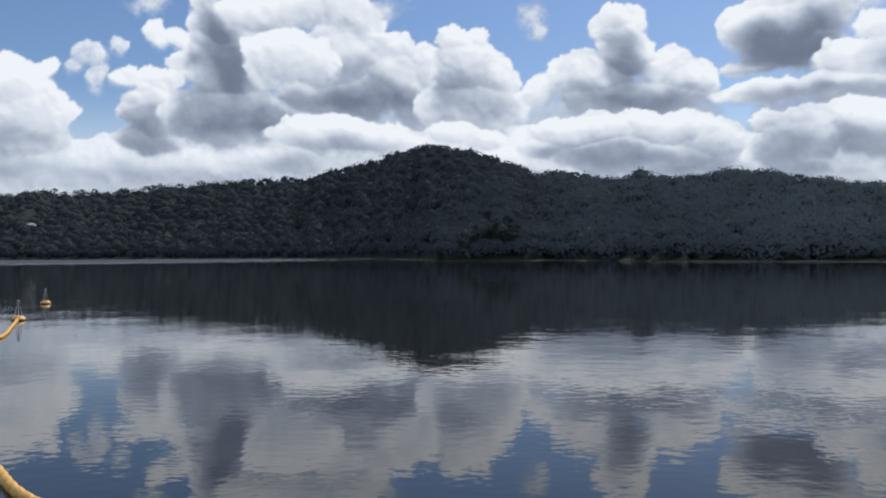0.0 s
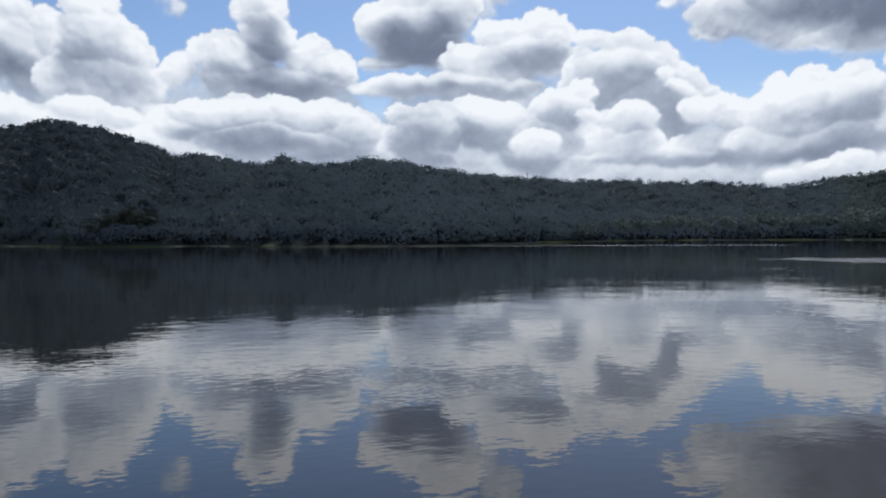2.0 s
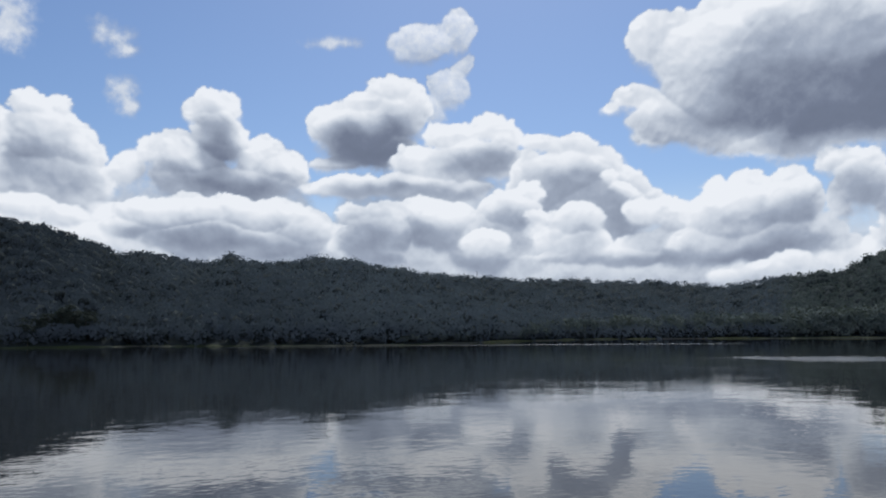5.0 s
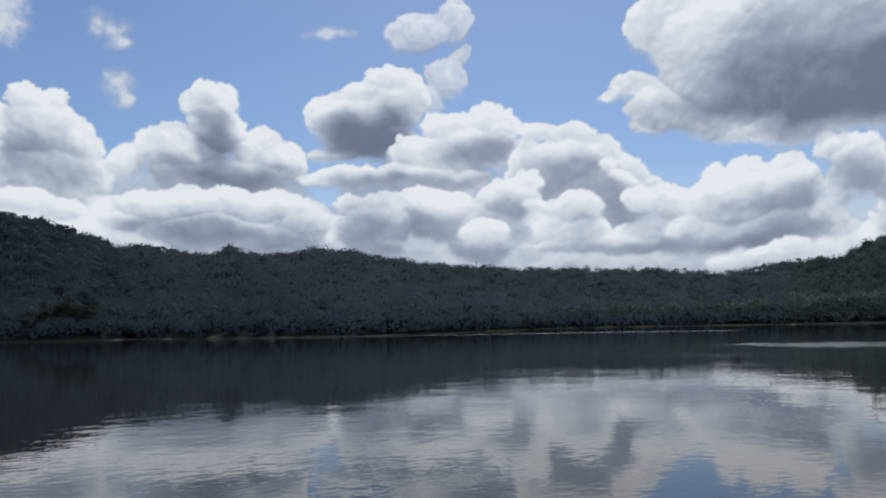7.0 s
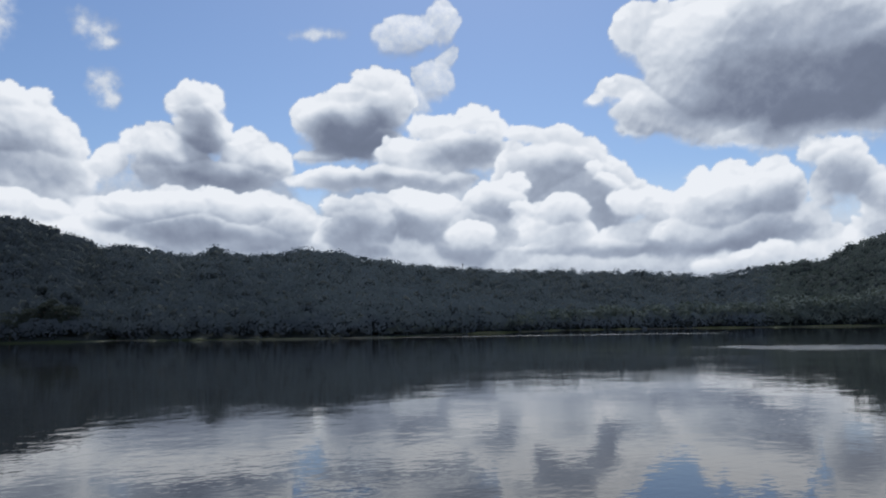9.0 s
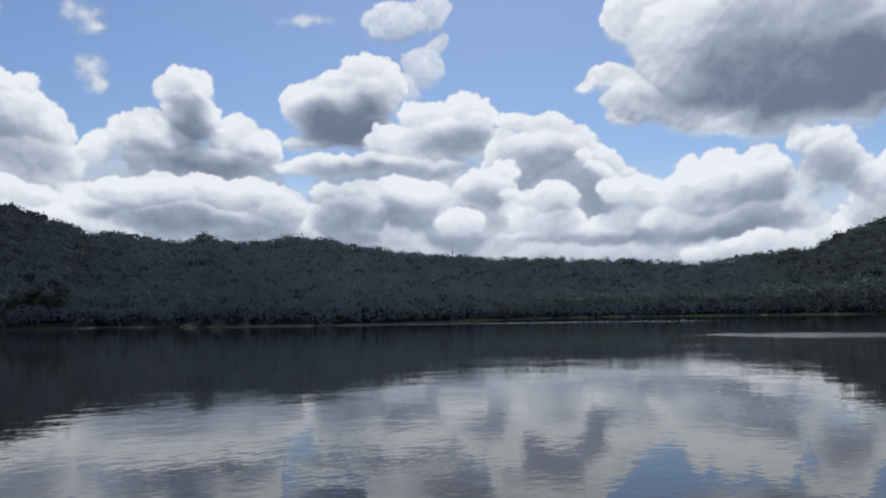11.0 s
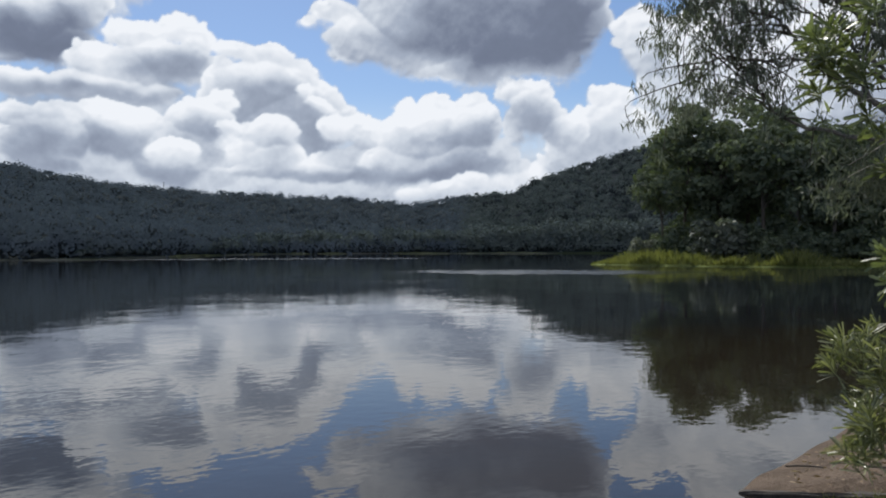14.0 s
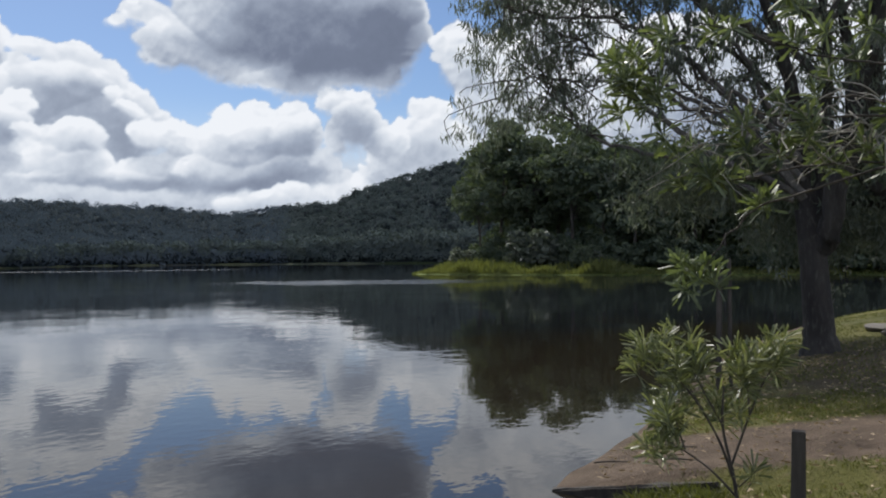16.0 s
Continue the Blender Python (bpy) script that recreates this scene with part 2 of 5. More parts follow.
def make_water_material():
    mat, n = material("lake_water")
    at = n.add("ShaderNodeTexCoord").outputs["Object"]
    # slow swell, small ripples, and ruffled lanes where a breeze touches
    swell = n.noise(at, 0.12, 2.0, 0.5)["Fac"]
    ripple = n.noise(at, 1.1, 3.0, 0.55)["Fac"]
    calm = n.span(n.noise(at, 0.06, 2.0)["Fac"], 0.40, 0.62)

    def lane(cx, cy, rx, ry, turn):
        c, s = math.cos(radians(turn)), math.sin(radians(turn))
        q = n.vec("SUBTRACT", at, (cx, cy, 0))
        u, v = n.vec("DOT_PRODUCT", q, (c / rx, s / rx, 0)), n.vec("DOT_PRODUCT", q, (-s / ry, c / ry, 0))
        length = n.math("SQRT", n.math("ADD", n.math("MULTIPLY", u, u), n.math("MULTIPLY", v, v)))
        return n.span(n.math("MULTIPLY_ADD", n.math("SUBTRACT", n.noise(at, 0.25, 3.0)["Fac"], 0.5), 1.3, length), 1.1, 0.45)

    ring = n.math("ABSOLUTE", n.math("SUBTRACT", n.vec("LENGTH", at), 179.0))
    ring = n.span(n.math("MULTIPLY_ADD", n.noise(at, 0.06, 3.0)["Fac"], 4.0, ring), 6.0, 3.5)
    sector = n.math("DIVIDE", n.vec("DOT_PRODUCT", at, (0.5, 0.866, 0)), n.vec("LENGTH", at))
    breeze = n.math("MULTIPLY", n.math("MULTIPLY", ring, n.span(sector, 0.945, 0.965)), 0.4)
    breeze = n.math("MAXIMUM", breeze, n.math("MULTIPLY", lane(68, 46, 17, 11, -56), 0.32))
    breeze = n.math("MAXIMUM", breeze, n.math("MULTIPLY", lane(47, 38, 20, 5, -45), 0.07))
    breeze = n.math("MAXIMUM", breeze, lane(-125, 250, 110, 85, 20))
    high = n.math("MULTIPLY", swell, 0.020)
    roll = n.noise(n.vec("MULTIPLY", at, (0.75, 1.0, 1.0)), 0.5, 2.0, 0.45)["Fac"]
    high = n.math("MULTIPLY_ADD", n.math("MULTIPLY", roll, n.span(n.noise(at, 0.035, 2.0)["Fac"], 0.42, 0.6)), 0.008, high)
    high = n.math("MULTIPLY_ADD", n.math("MULTIPLY", ripple, n.math("MULTIPLY_ADD", calm, 0.8, 0.2)), 0.0078, high)
    fine = n.noise(n.vec("MULTIPLY", at, (0.7, 1.0, 1.0)), 4.5, 2.0, 0.5)["Fac"]
    high = n.math("MULTIPLY_ADD", fine, 0.0019, high)
    rough = n.math("MULTIPLY_ADD", breeze, 0.55, 0.012)
    shallow = lane(17, 6, 17, 8, 0)
    depth = n.mix(shallow, (0.013, 0.015, 0.017, 1), (0.018, 0.0145, 0.010, 1))
    surface(n, depth, rough, high, 1.0, IOR=1.333, Specular_IOR_Level=0.5)
    return mat


GROUND, WATER = make_ground_material(), make_water_material()

# ---- mesh helpers ----
class Geo:
    """Collects vertices and faces of one mesh."""

    def __init__(self):
        self.v, self.f, self.count = [], [], 0

    def add(self, verts, faces):
        verts = np.asarray(verts, float).reshape(-1, 3)
        self.v.append(verts)
        self.f.append(np.asarray(faces, int) + self.count)
        self.count += len(verts)

    def mesh(self, name, smooth=False, base=(0, 0, 0)):
        me = bpy.data.meshes.new(name)
        v = np.concatenate(self.v) - np.asarray(base, float)
        total = np.concatenate([np.full(len(f), f.shape[1]) for f in self.f])
        loops = np.concatenate([f.ravel() for f in self.f])
        me.vertices.add(len(v))
        me.vertices.foreach_set("co", v.ravel())
        me.loops.add(len(loops))
        me.loops.foreach_set("vertex_index", loops)
        me.polygons.add(len(total))
        me.polygons.foreach_set("loop_start", np.concatenate([[0], np.cumsum(total)[:-1]]))
        me.polygons.foreach_set("use_smooth", np.full(len(total), smooth))
        me.update(calc_edges=True)
        me.validate()
        return me


def part(name, geo, mat, parent=None, label="", smooth=False, base=(0, 0, 0)):
    """One mesh object, under a thing or part when one is given. base: the place of the thing in the world."""
    ob = new(name, geo.mesh(name, smooth, base))
    ob.data.materials.append(mat)
    if parent:
        ob.parent = parent
    elif any(base):
        ob.location = base
    return tagged(ob, label)


def unit(v):
    v = np.asarray(v, float)
    return v / np.maximum(np.linalg.norm(v, axis=-1, keepdims=True), 1e-9)


def smooth_line(points, steps):
    """A rounded line through the points (Catmull-Rom)."""
    p = np.asarray(points, float)
    p = np.vstack([2 * p[0] - p[1], p, 2 * p[-1] - p[-2]])
    out = []
    for i in range(1, len(p) - 2):
        for s in np.linspace(0, 1, steps, endpoint=False):
            out.append(0.5 * (2 * p[i] + (p[i + 1] - p[i - 1]) * s + (2 * p[i - 1] - 5 * p[i] + 4 * p[i + 1] - p[i + 2]) * s * s
                              + (3 * p[i] - p[i - 1] - 3 * p[i + 1] + p[i + 2]) * s ** 3))
    return np.array(out + [p[-2]])


def tube(geo, line, radii, sides=7, lump=0.0, rng=None):
    """A tapered limb along a line."""
    line = np.asarray(line, float)
    radii = np.interp(np.linspace(0, 1, len(line)), np.linspace(0, 1, len(radii)), radii)
    way = unit(np.gradient(line, axis=0))
    side = unit(np.cross(way, np.array([0.31, 0.17, 0.09]) + np.where(np.abs(way[:, 2:]) > 0.9, [1.0, 0, 0], [0, 0, 1.0])))
    up = np.cross(side, way)
    a = np.linspace(0, 2 * math.pi, sides, endpoint=False)
    r = radii[:, None] * np.ones(sides)
    if lump:
        r = r * (1 + lump * rng.normal(size=r.shape))
    v = line[:, None] + r[..., None] * (np.cos(a)[None, :, None] * side[:, None] + np.sin(a)[None, :, None] * up[:, None])
    k = len(line)
    i, j = np.meshgrid(np.arange(k - 1), np.arange(sides), indexing="ij")
    j2 = (j + 1) % sides
    quads = np.stack([i * sides + j, i * sides + j2, (i + 1) * sides + j2, (i + 1) * sides + j], -1).reshape(-1, 4)
    geo.add(v.reshape(-1, 3), quads)
    geo.add(v[[0, -1]].reshape(-1, 3), [list(range(sides))[::-1]])
    geo.add(v[-1], [list(range(sides))])


def leaves(geo, at, way, length, width, rng, droop=0.0):
    """Lance-shaped leaves: a base, two shoulders and a tip each."""
    way = unit(way)
    n = len(at)
    side = unit(np.cross(way, rng.normal(size=(n, 3))))
    length = (np.asarray(length) * np.ones(n))[:, None]
    width = (np.asarray(width) * np.ones(n))[:, None]
    mid = at + way * length * 0.45
    tip = at + way * length - np.array([0, 0, 1]) * droop * length
    v = np.stack([at, mid + side * width / 2, tip, mid - side * width / 2], 1)
    geo.add(v.reshape(-1, 3), np.arange(4 * n).reshape(-1, 4))


def straps(geo, at, way, length, width, rng, droop=0.1):
    """Stiff blunt leaves, widest towards the tip."""
    way = unit(way)
    n = len(at)
    side = unit(np.cross(way, rng.normal(size=(n, 3))))
    length, width = (np.asarray(length) * np.ones(n))[:, None], (np.asarray(width) * np.ones(n))[:, None]
    fall = np.array([0, 0, 1]) * droop * length
    low, high, tip = at + way * length * 0.4, at + way * length * 0.86 - 0.7 * fall, at + way * length - fall
    v = np.stack([at, low + side * width * 0.36, high + side * width * 0.5, tip, high - side * width * 0.5, low - side * width * 0.36], 1)
    geo.add(v.reshape(-1, 3), np.arange(6 * n).reshape(-1, 6))


def clumps(geo, centres, radii, per, size, rng, flat=0.75, face=1.0):
    """Crowns of leaf sprays: many small ragged faces over uneven lobes."""
    n = len(centres)
    d = unit(rng.normal(size=(n, per, 3)))
    d[..., 2] = np.where(d[..., 2] < -0.35, -d[..., 2], d[..., 2])
    lobe = unit(rng.normal(size=(n, 5, 3)))
    swell = 0.72 + 0.38 * np.max(np.einsum("npk,nlk->npl", d, lobe), -1) ** 3
    depth = 1 - 0.45 * rng.random((n, per)) ** 2
    at = centres[:, None] + d * (radii[:, None] * (swell * depth)[..., None])
    a = unit(rng.normal(size=(n, per, 3)) + face * d)
    b = unit(np.cross(a, rng.normal(size=(n, per, 3))))
    s = size * (0.6 + 0.8 * rng.random((n, per, 1)))
    c = unit(np.cross(a, b))
    v = np.stack([at - b * s, at + c * s * flat, at + b * s * 0.9, at - c * s * flat * 0.8], 2)
    geo.add(v.reshape(-1, 3), np.arange(4 * n * per).reshape(-1, 4))


def ball():
    bm = bmesh.new()
    bmesh.ops.create_icosphere(bm, subdivisions=1, radius=1.0)
    bm.verts.ensure_lookup_table()
    v, f = np.array([x.co[:] for x in bm.verts]), np.array([[x.index for x in q.verts] for q in bm.faces])
    bm.free()
    return v, f


BALL_V, BALL_F = ball()


def crowns(geo, centres, radii, rng, rough=0.16):
    """Solid hearts of tree crowns, lumpy and no two alike."""
    n, k = len(centres), len(BALL_V)
    lobe = unit(rng.normal(size=(n, 6, 3)))
    swell = 0.74 + 0.34 * np.max(np.einsum("pk,nlk->npl", BALL_V, lobe), -1) ** 4 + rough * (rng.random((n, k)) - 0.5)
    v = centres[:, None] + BALL_V[None] * radii[:, None] * swell[..., None]
    f = BALL_F[None] + (np.arange(n) * k)[:, None, None]
    geo.add(v.reshape(-1, 3), f.reshape(-1, 3))


# ---- land ----
SHORE = [(-180, 900), (-100, 700), (-60, 520), (-30, 470), (-24, 440), (-16, 380), (-7, 300), (-1.7, 245), (0, 212), (6, 212), (7, 222), (10, 205), (15, 190),
         (20, 182), (25, 185), (32, 240), (37, 300), (43, 305), (50, 300), (57, 300), (64, 300), (80, 280), (100, 300), (180, 900)]
SKYLINE = [(-180, 3.0), (-60, 3.2), (-28, 3.6), (-25.6, 3.85), (-21.6, 3.9), (-16.7, 4.5), (-13.5, 4.8), (-11.2, 4.95), (-9.7, 4.8), (-7.1, 5.65),
           (-4.8, 6.2), (-3, 6.9), (-1.1, 7.25), (0.7, 7.05), (3, 6.5), (5.3, 5.7), (6.3, 5.2), (8.7, 5.3), (11.2, 4.8), (13.5, 5.0),
           (15.8, 4.8), (18.2, 5.08), (20.8, 5.02), (22.6, 4.7), (24.3, 4.35), (26.9, 4.05)]
SKYLINE += [(29.9, 3.74), (35.4, 3.5), (38.4, 3.42), (41.8, 3.25), (44.5, 3.05), (46.2, 2.85), (48.7, 3.3), (49.8, 3.5), (52.4, 3.65),
            (53.6, 3.75), (54.6, 4.3), (55.9, 4.9), (58.2, 5.6), (60.1, 6.15), (62.7, 6.8), (67, 7.2), (80, 7.0), (100, 5.0), (180, 3.0)]
RIDGE = [(-180, 1300), (-60, 900), (-28, 760), (-16, 600), (-7, 460), (-1, 390), (5, 385), (6.3, 430), (9, 470), (20, 480), (26, 560), (30, 760),
         (46, 760), (50, 560), (57, 470), (64, 430), (100, 500), (180, 1300)]
TREE_H = 6.5


def along(table, az):
    t = np.array(table, float)
    return np.interp(az, t[:, 0], t[:, 1])


def near_shore(x):
    """The y of the near waterline at x: land lies on the camera's side."""
    return np.interp(x, [-400, -60, -20, -8, 0, 4, 6.8, 8.0, 8.22, 8.34, 9.9, 11.5, 15, 20, 25, 30, 35, 40.5, 60, 400], [60, 10, 6, 5, 4.3, 3.5, 2.85, 2.55, 2.6, 3.34, 3.44, 3.42, 3.6, 4.0, 3.8, 3.4, 2.7, 0.4, -10, -200])


def point_edge(x, y):
    """Metres inside the grassy point across the cove; negative outside."""
    r, az = np.hypot(x, y), np.degrees(np.arctan2(x, y))
    front = np.interp(az, [58, 60, 65, 72, 80, 90, 120], [119, 114, 108, 105, 105, 108, 140])
    return np.minimum(np.minimum(r - front, 190 - r), np.where(np.abs(az) < 130, (az - 58.2 - 0.10 * np.clip(r - 116, 0, 60)) * 1.9, -9))


def ground_z(x, y):
    x, y = np.asarray(x, float), np.asarray(y, float)
    r, az = np.hypot(x, y), np.degrees(np.arctan2(x, y))
    d = near_shore(x) - y
    near = np.where(d > 0, 0.9 * (1 - np.exp(-np.maximum(d, 0) / 3)), np.maximum(-1.6, 0.10 * d))
    s, ridge = along(SHORE, az), along(RIDGE, az)
    top = 2.5 + ridge * np.tan(np.radians(along(SKYLINE, az))) - TREE_H
    u = (r - s) / (ridge - s)
    rise = np.clip(u, 0, 1)
    shape = 0.55 * rise + 0.45 * rise * rise * (3 - 2 * rise)
    past = np.clip((r - ridge) / 700.0, 0, 1)
    hills = np.where(u > 0, 0.25 * np.minimum((r - s) / 1.2, 1) + top * shape * (1 - 0.6 * past), np.maximum(-1.6, 0.05 * (r - s)))
    fold = np.sin(az * 0.9 + r * 0.02) + np.sin(az * 2.3 - r * 0.013 + 1.7)
    hills = hills + np.where(u > 0, fold * 1.6 * np.clip(u * 4, 0, 1) * np.clip((1 - u) * 5, 0, 1), 0)
    e = point_edge(x, y)
    point = np.where(e > 0, 0.6 * (1 - np.exp(-np.maximum(e, 0) / 4)) + 0.02 * np.clip(e, 0, 60), np.maximum(-1.6, 0.08 * e))
    return np.maximum(np.maximum(near, point), hills)


def make_ground():
    az = np.radians(np.concatenate([np.arange(-180, -34, 3.0), np.arange(-34, 94, 0.4), np.arange(94, 180, 3.0)]))
    r = np.concatenate([np.linspace(0.3, 30, 130), np.geomspace(30.5, 900, 190), np.geomspace(930, 4600, 14)])
    A, R = np.meshgrid(az, r)
    x, y = R * np.sin(A), R * np.cos(A)
    z = ground_z(x, y)
    rough = np.array([noise.noise((a * 0.9, b * 0.9, 0.3)) for a, b in zip(x[:130].ravel(), y[:130].ravel())]).reshape(130, -1)
    z[:130] += rough * 0.025
    geo, k = Geo(), len(az)
    i, j = np.meshgrid(np.arange(len(r) - 1), np.arange(k), indexing="ij")
    j2 = (j + 1) % k
    quads = np.stack([i * k + j, i * k + j2, (i + 1) * k + j2, (i + 1) * k + j], -1).reshape(-1, 4)
    geo.add(np.stack([x, y, z], -1), quads)
    geo.add(np.stack([x[0], y[0], z[0]], -1), [list(range(k))])
    return tagged(part("ground", geo, GROUND, smooth=True), "grassy lake bank, worn track and wooded hills beyond", "ground", kind="structure")


make_ground()


def make_water():
    geo = Geo()
    a = np.linspace(0, 2 * math.pi, 96, endpoint=False)
    rings = [0.0001, 20, 100, 300, 950]
    v = np.concatenate([np.stack([q * np.sin(a), q * np.cos(a), np.zeros(96)], -1) for q in rings])
    i, j = np.meshgrid(np.arange(4), np.arange(96), indexing="ij")
    j2 = (j + 1) % 96
    geo.add(v, np.stack([i * 96 + j, (i + 1) * 96 + j, (i + 1) * 96 + j2, i * 96 + j2], -1).reshape(-1, 4)[:, ::-1])
    return tagged(part("water", geo, WATER), "still dark lake water mirroring clouds and hills", "lake", kind="structure")


make_water()

# ---- clouds: a far backdrop of cumulus, four kilometres off ----
# each bank: lobes of (bearing, elevation, half width, half height) in degrees; thick grey cores with a fifth number
# for how thick; and how opaque the bank is. Listed from the farthest to the nearest.
BANKS = []


def cumulus(lobes, cores, opaque=1.0):
    BANKS.append((lobes, cores, opaque))


# low veil of far banks
cumulus([(-29.7, 5.7, 4.7, 2), (-24.8, 5.6, 8, 1.6), (-16.4, 5.8, 10.6, 1.5), (-7.1, 6.8, 7.6, 1.9), (4.5, 6.7, 7.7, 1.9)],
        [(-26.7, 5, 1.9, 0.6, 0.5), (-19.9, 5, 4.1, 0.4, 0.3)], 0.85)
cumulus([(6.1, 5.6, 6.7, 1.8), (16.8, 5.8, 8.2, 1.9), (28.4, 5.9, 8.5, 2.1), (39.9, 4.7, 6.3, 1.5), (48.8, 4.1, 5.8, 0.9), (55.6, 4, 2.7, 1.4)],
        [(16.8, 5.8, 2.3, 1, 0.2)], 0.8)
cumulus([(55.8, 4.3, 3.1, 1.2), (60.4, 5.5, 3.9, 2.3), (65.9, 7, 4.6, 3)],
        [], 0.8)
cumulus([(68.2, 9.3, 5.7, 4.1), (66.5, 11, 5, 4), (68.5, 15, 4, 2.6), (76.5, 11.1, 6.8, 4.1), (86, 11.4, 5, 4.3)],
        [])
# bank at the western end
cumulus([(-27.3, 9.9, 2.3, 1.8), (-25.6, 11.5, 0.6, 0.6), (-26.7, 8.2, 2.5, 2.2), (-25.6, 6.9, 1.7, 1.2), (-29.7, 10, 2.6, 2.3), (-30.6, 8, 2.6, 2.6)],
        [(-26.7, 7.4, 1.5, 0.6, 0.35), (-27.3, 5.6, 2.1, 0.5, 0.45)])
cumulus([(-23.2, 12.4, 1.1, 0.7), (-23.9, 11.7, 0.8, 0.5), (-21.4, 12.9, 0.6, 0.7), (-22.7, 11.1, 0.6, 1)],
        [], 0.75)
cumulus([(-20.9, 10.9, 0.9, 0.7), (-19.2, 10.8, 1.4, 0.8), (-18, 10.9, 0.5, 0.6), (-19.4, 9, 1.9, 1.7), (-19.4, 7.2, 2.5, 1)],
        [(-20, 7.4, 2.1, 1.3, 0.6), (-19.3, 8.5, 1, 0.9, 0.35)])
# tall dark tower and the white mass beside it
cumulus([(-15.1, 15.6, 1.3, 1), (-14.5, 14.3, 2, 1.8), (-14.5, 11.8, 2.7, 2.5), (-17.1, 9.3, 1.6, 1.4), (-14.5, 9, 4.4, 1.8), (-16.5, 12, 1.8, 1.1)],
        [(-14.5, 12.3, 1.5, 3.8, 1), (-16.5, 9.5, 1.4, 1.4, 0.7), (-13.1, 8.7, 4.4, 1, 0.9), (-16.5, 12.2, 1.6, 0.6, 0.6), (-10.8, 10.1, 3.4, 0.8, 0.6)])
cumulus([(-18.9, 13.7, 0.8, 0.9), (-17.5, 13.6, 0.8, 0.7)],
        [(-17.8, 12.8, 0.9, 0.4, 0.2)])
cumulus([(-10.8, 16, 3.9, 1.5), (-7, 16.2, 2.3, 1.5), (-5.5, 14.6, 1.5, 1.4), (-3.2, 13.3, 1.4, 1.4), (-3.2, 11.3, 2.3, 1.9), (-7, 12.7, 3.1, 2.2), (-0.7, 11.9, 1.6, 2), (-6.3, 10.3, 4.6, 1.4), (-1.7, 10.4, 2.3, 1.7)],
        [(-5.5, 12, 1.5, 0.9, 0.4), (-5.5, 9.9, 5, 1, 0.75), (-10.5, 9.9, 3, 0.7, 0.6), (-1.7, 9.1, 2.7, 0.9, 0.35), (-8.2, 16, 1.9, 0.8, 0.2), (-6.3, 14.2, 1.3, 0.7, 0.15)])
cumulus([(-10.8, 12.8, 2.6, 1.8), (-8.6, 12.5, 1.9, 1.5), (-11.6, 11.5, 1.7, 1.1)],
        [(-9.3, 11.2, 1.7, 0.4, 0.2)])
cumulus([(-7.5, 7.9, 4.6, 1.1), (-10.5, 6.3, 2.6, 1), (-3.6, 7.5, 2.3, 1)],
        [(-6.7, 7.1, 3.1, 0.5, 0.55), (-10.5, 6, 2.3, 0.5, 0.4)], 0.9)
cumulus([(0.8, 14.3, 0.9, 0.7), (2.4, 14.2, 0.9, 0.7), (1.9, 12.4, 2.2, 1.9), (3.4, 11.3, 1.6, 1.9), (2.4, 9.8, 3.3, 1.6), (0.1, 9.8, 1.7, 1.5)],
        [(1.5, 10.7, 1.9, 1.1, 0.45), (2.8, 9.9, 1.7, 0.8, 0.4)])
cumulus([(2.6, 7.7, 1.2, 0.8), (0.7, 8.1, 1.6, 0.8)],
        [])
# tower in the middle of the sky
cumulus([(12, 15.3, 1.4, 1), (13.1, 15.2, 1, 0.9), (11.2, 14.7, 0.9, 0.9), (12.5, 13.4, 1.8, 1.7), (8.3, 11.8, 1.7, 1), (9.8, 12.6, 1.3, 0.9), (10.5, 11.2, 2.9, 1.7), (14.9, 12.1, 1.7, 1.3), (16, 11.1, 2.1, 1.5), (12.7, 10.2, 5.1, 1.3), (6.4, 10.7, 1.3, 1.1), (17.6, 11.2, 0.8, 1.1)],
        [(12.3, 12.2, 1.2, 2.3, 0.75), (13.2, 10.3, 3.5, 1, 0.75), (10.9, 10.2, 2.2, 0.9, 0.5), (8.2, 9.9, 1.6, 1, 0.3)])
cumulus([(9.5, 8.1, 4.2, 0.9), (14.9, 8.2, 3.4, 1), (18, 6.9, 1.8, 1.8), (6.9, 7, 2.4, 0.9), (13.1, 6.3, 6.2, 1.1), (7.2, 7.9, 1.2, 0.7), (10.4, 8.7, 1.4, 0.6), (13.6, 8.9, 1.4, 0.6), (16.7, 8.4, 1.4, 0.9)],
        [(12.2, 6.6, 4.5, 0.6, 0.7), (7.9, 6.8, 2.2, 0.5, 0.6), (17.2, 6.2, 1.8, 1.1, 0.4)])
cumulus([(26.1, 19.6, 2.2, 1.3), (28.5, 20.3, 1.1, 1.4), (28.3, 16.6, 1.7, 1.3), (29.1, 18.1, 0.9, 0.9), (27.3, 15.3, 1.3, 1)],
        [(28.3, 16.1, 1.2, 0.5, 0.2)], 0.82)
cumulus([(20.2, 14.5, 1.3, 1), (22.2, 15.2, 1.5, 0.9), (24.1, 16.2, 1.7, 1.1), (25.3, 14.9, 1.3, 1.9), (21.8, 13.5, 3.1, 1.6), (23.5, 12.4, 3.1, 1.2), (20.6, 11.6, 2.3, 0.6), (24.1, 14.4, 1.8, 1.7)],
        [(22.9, 12.7, 2.7, 1.4, 0.9), (24.5, 11.8, 2.2, 0.7, 0.5)])
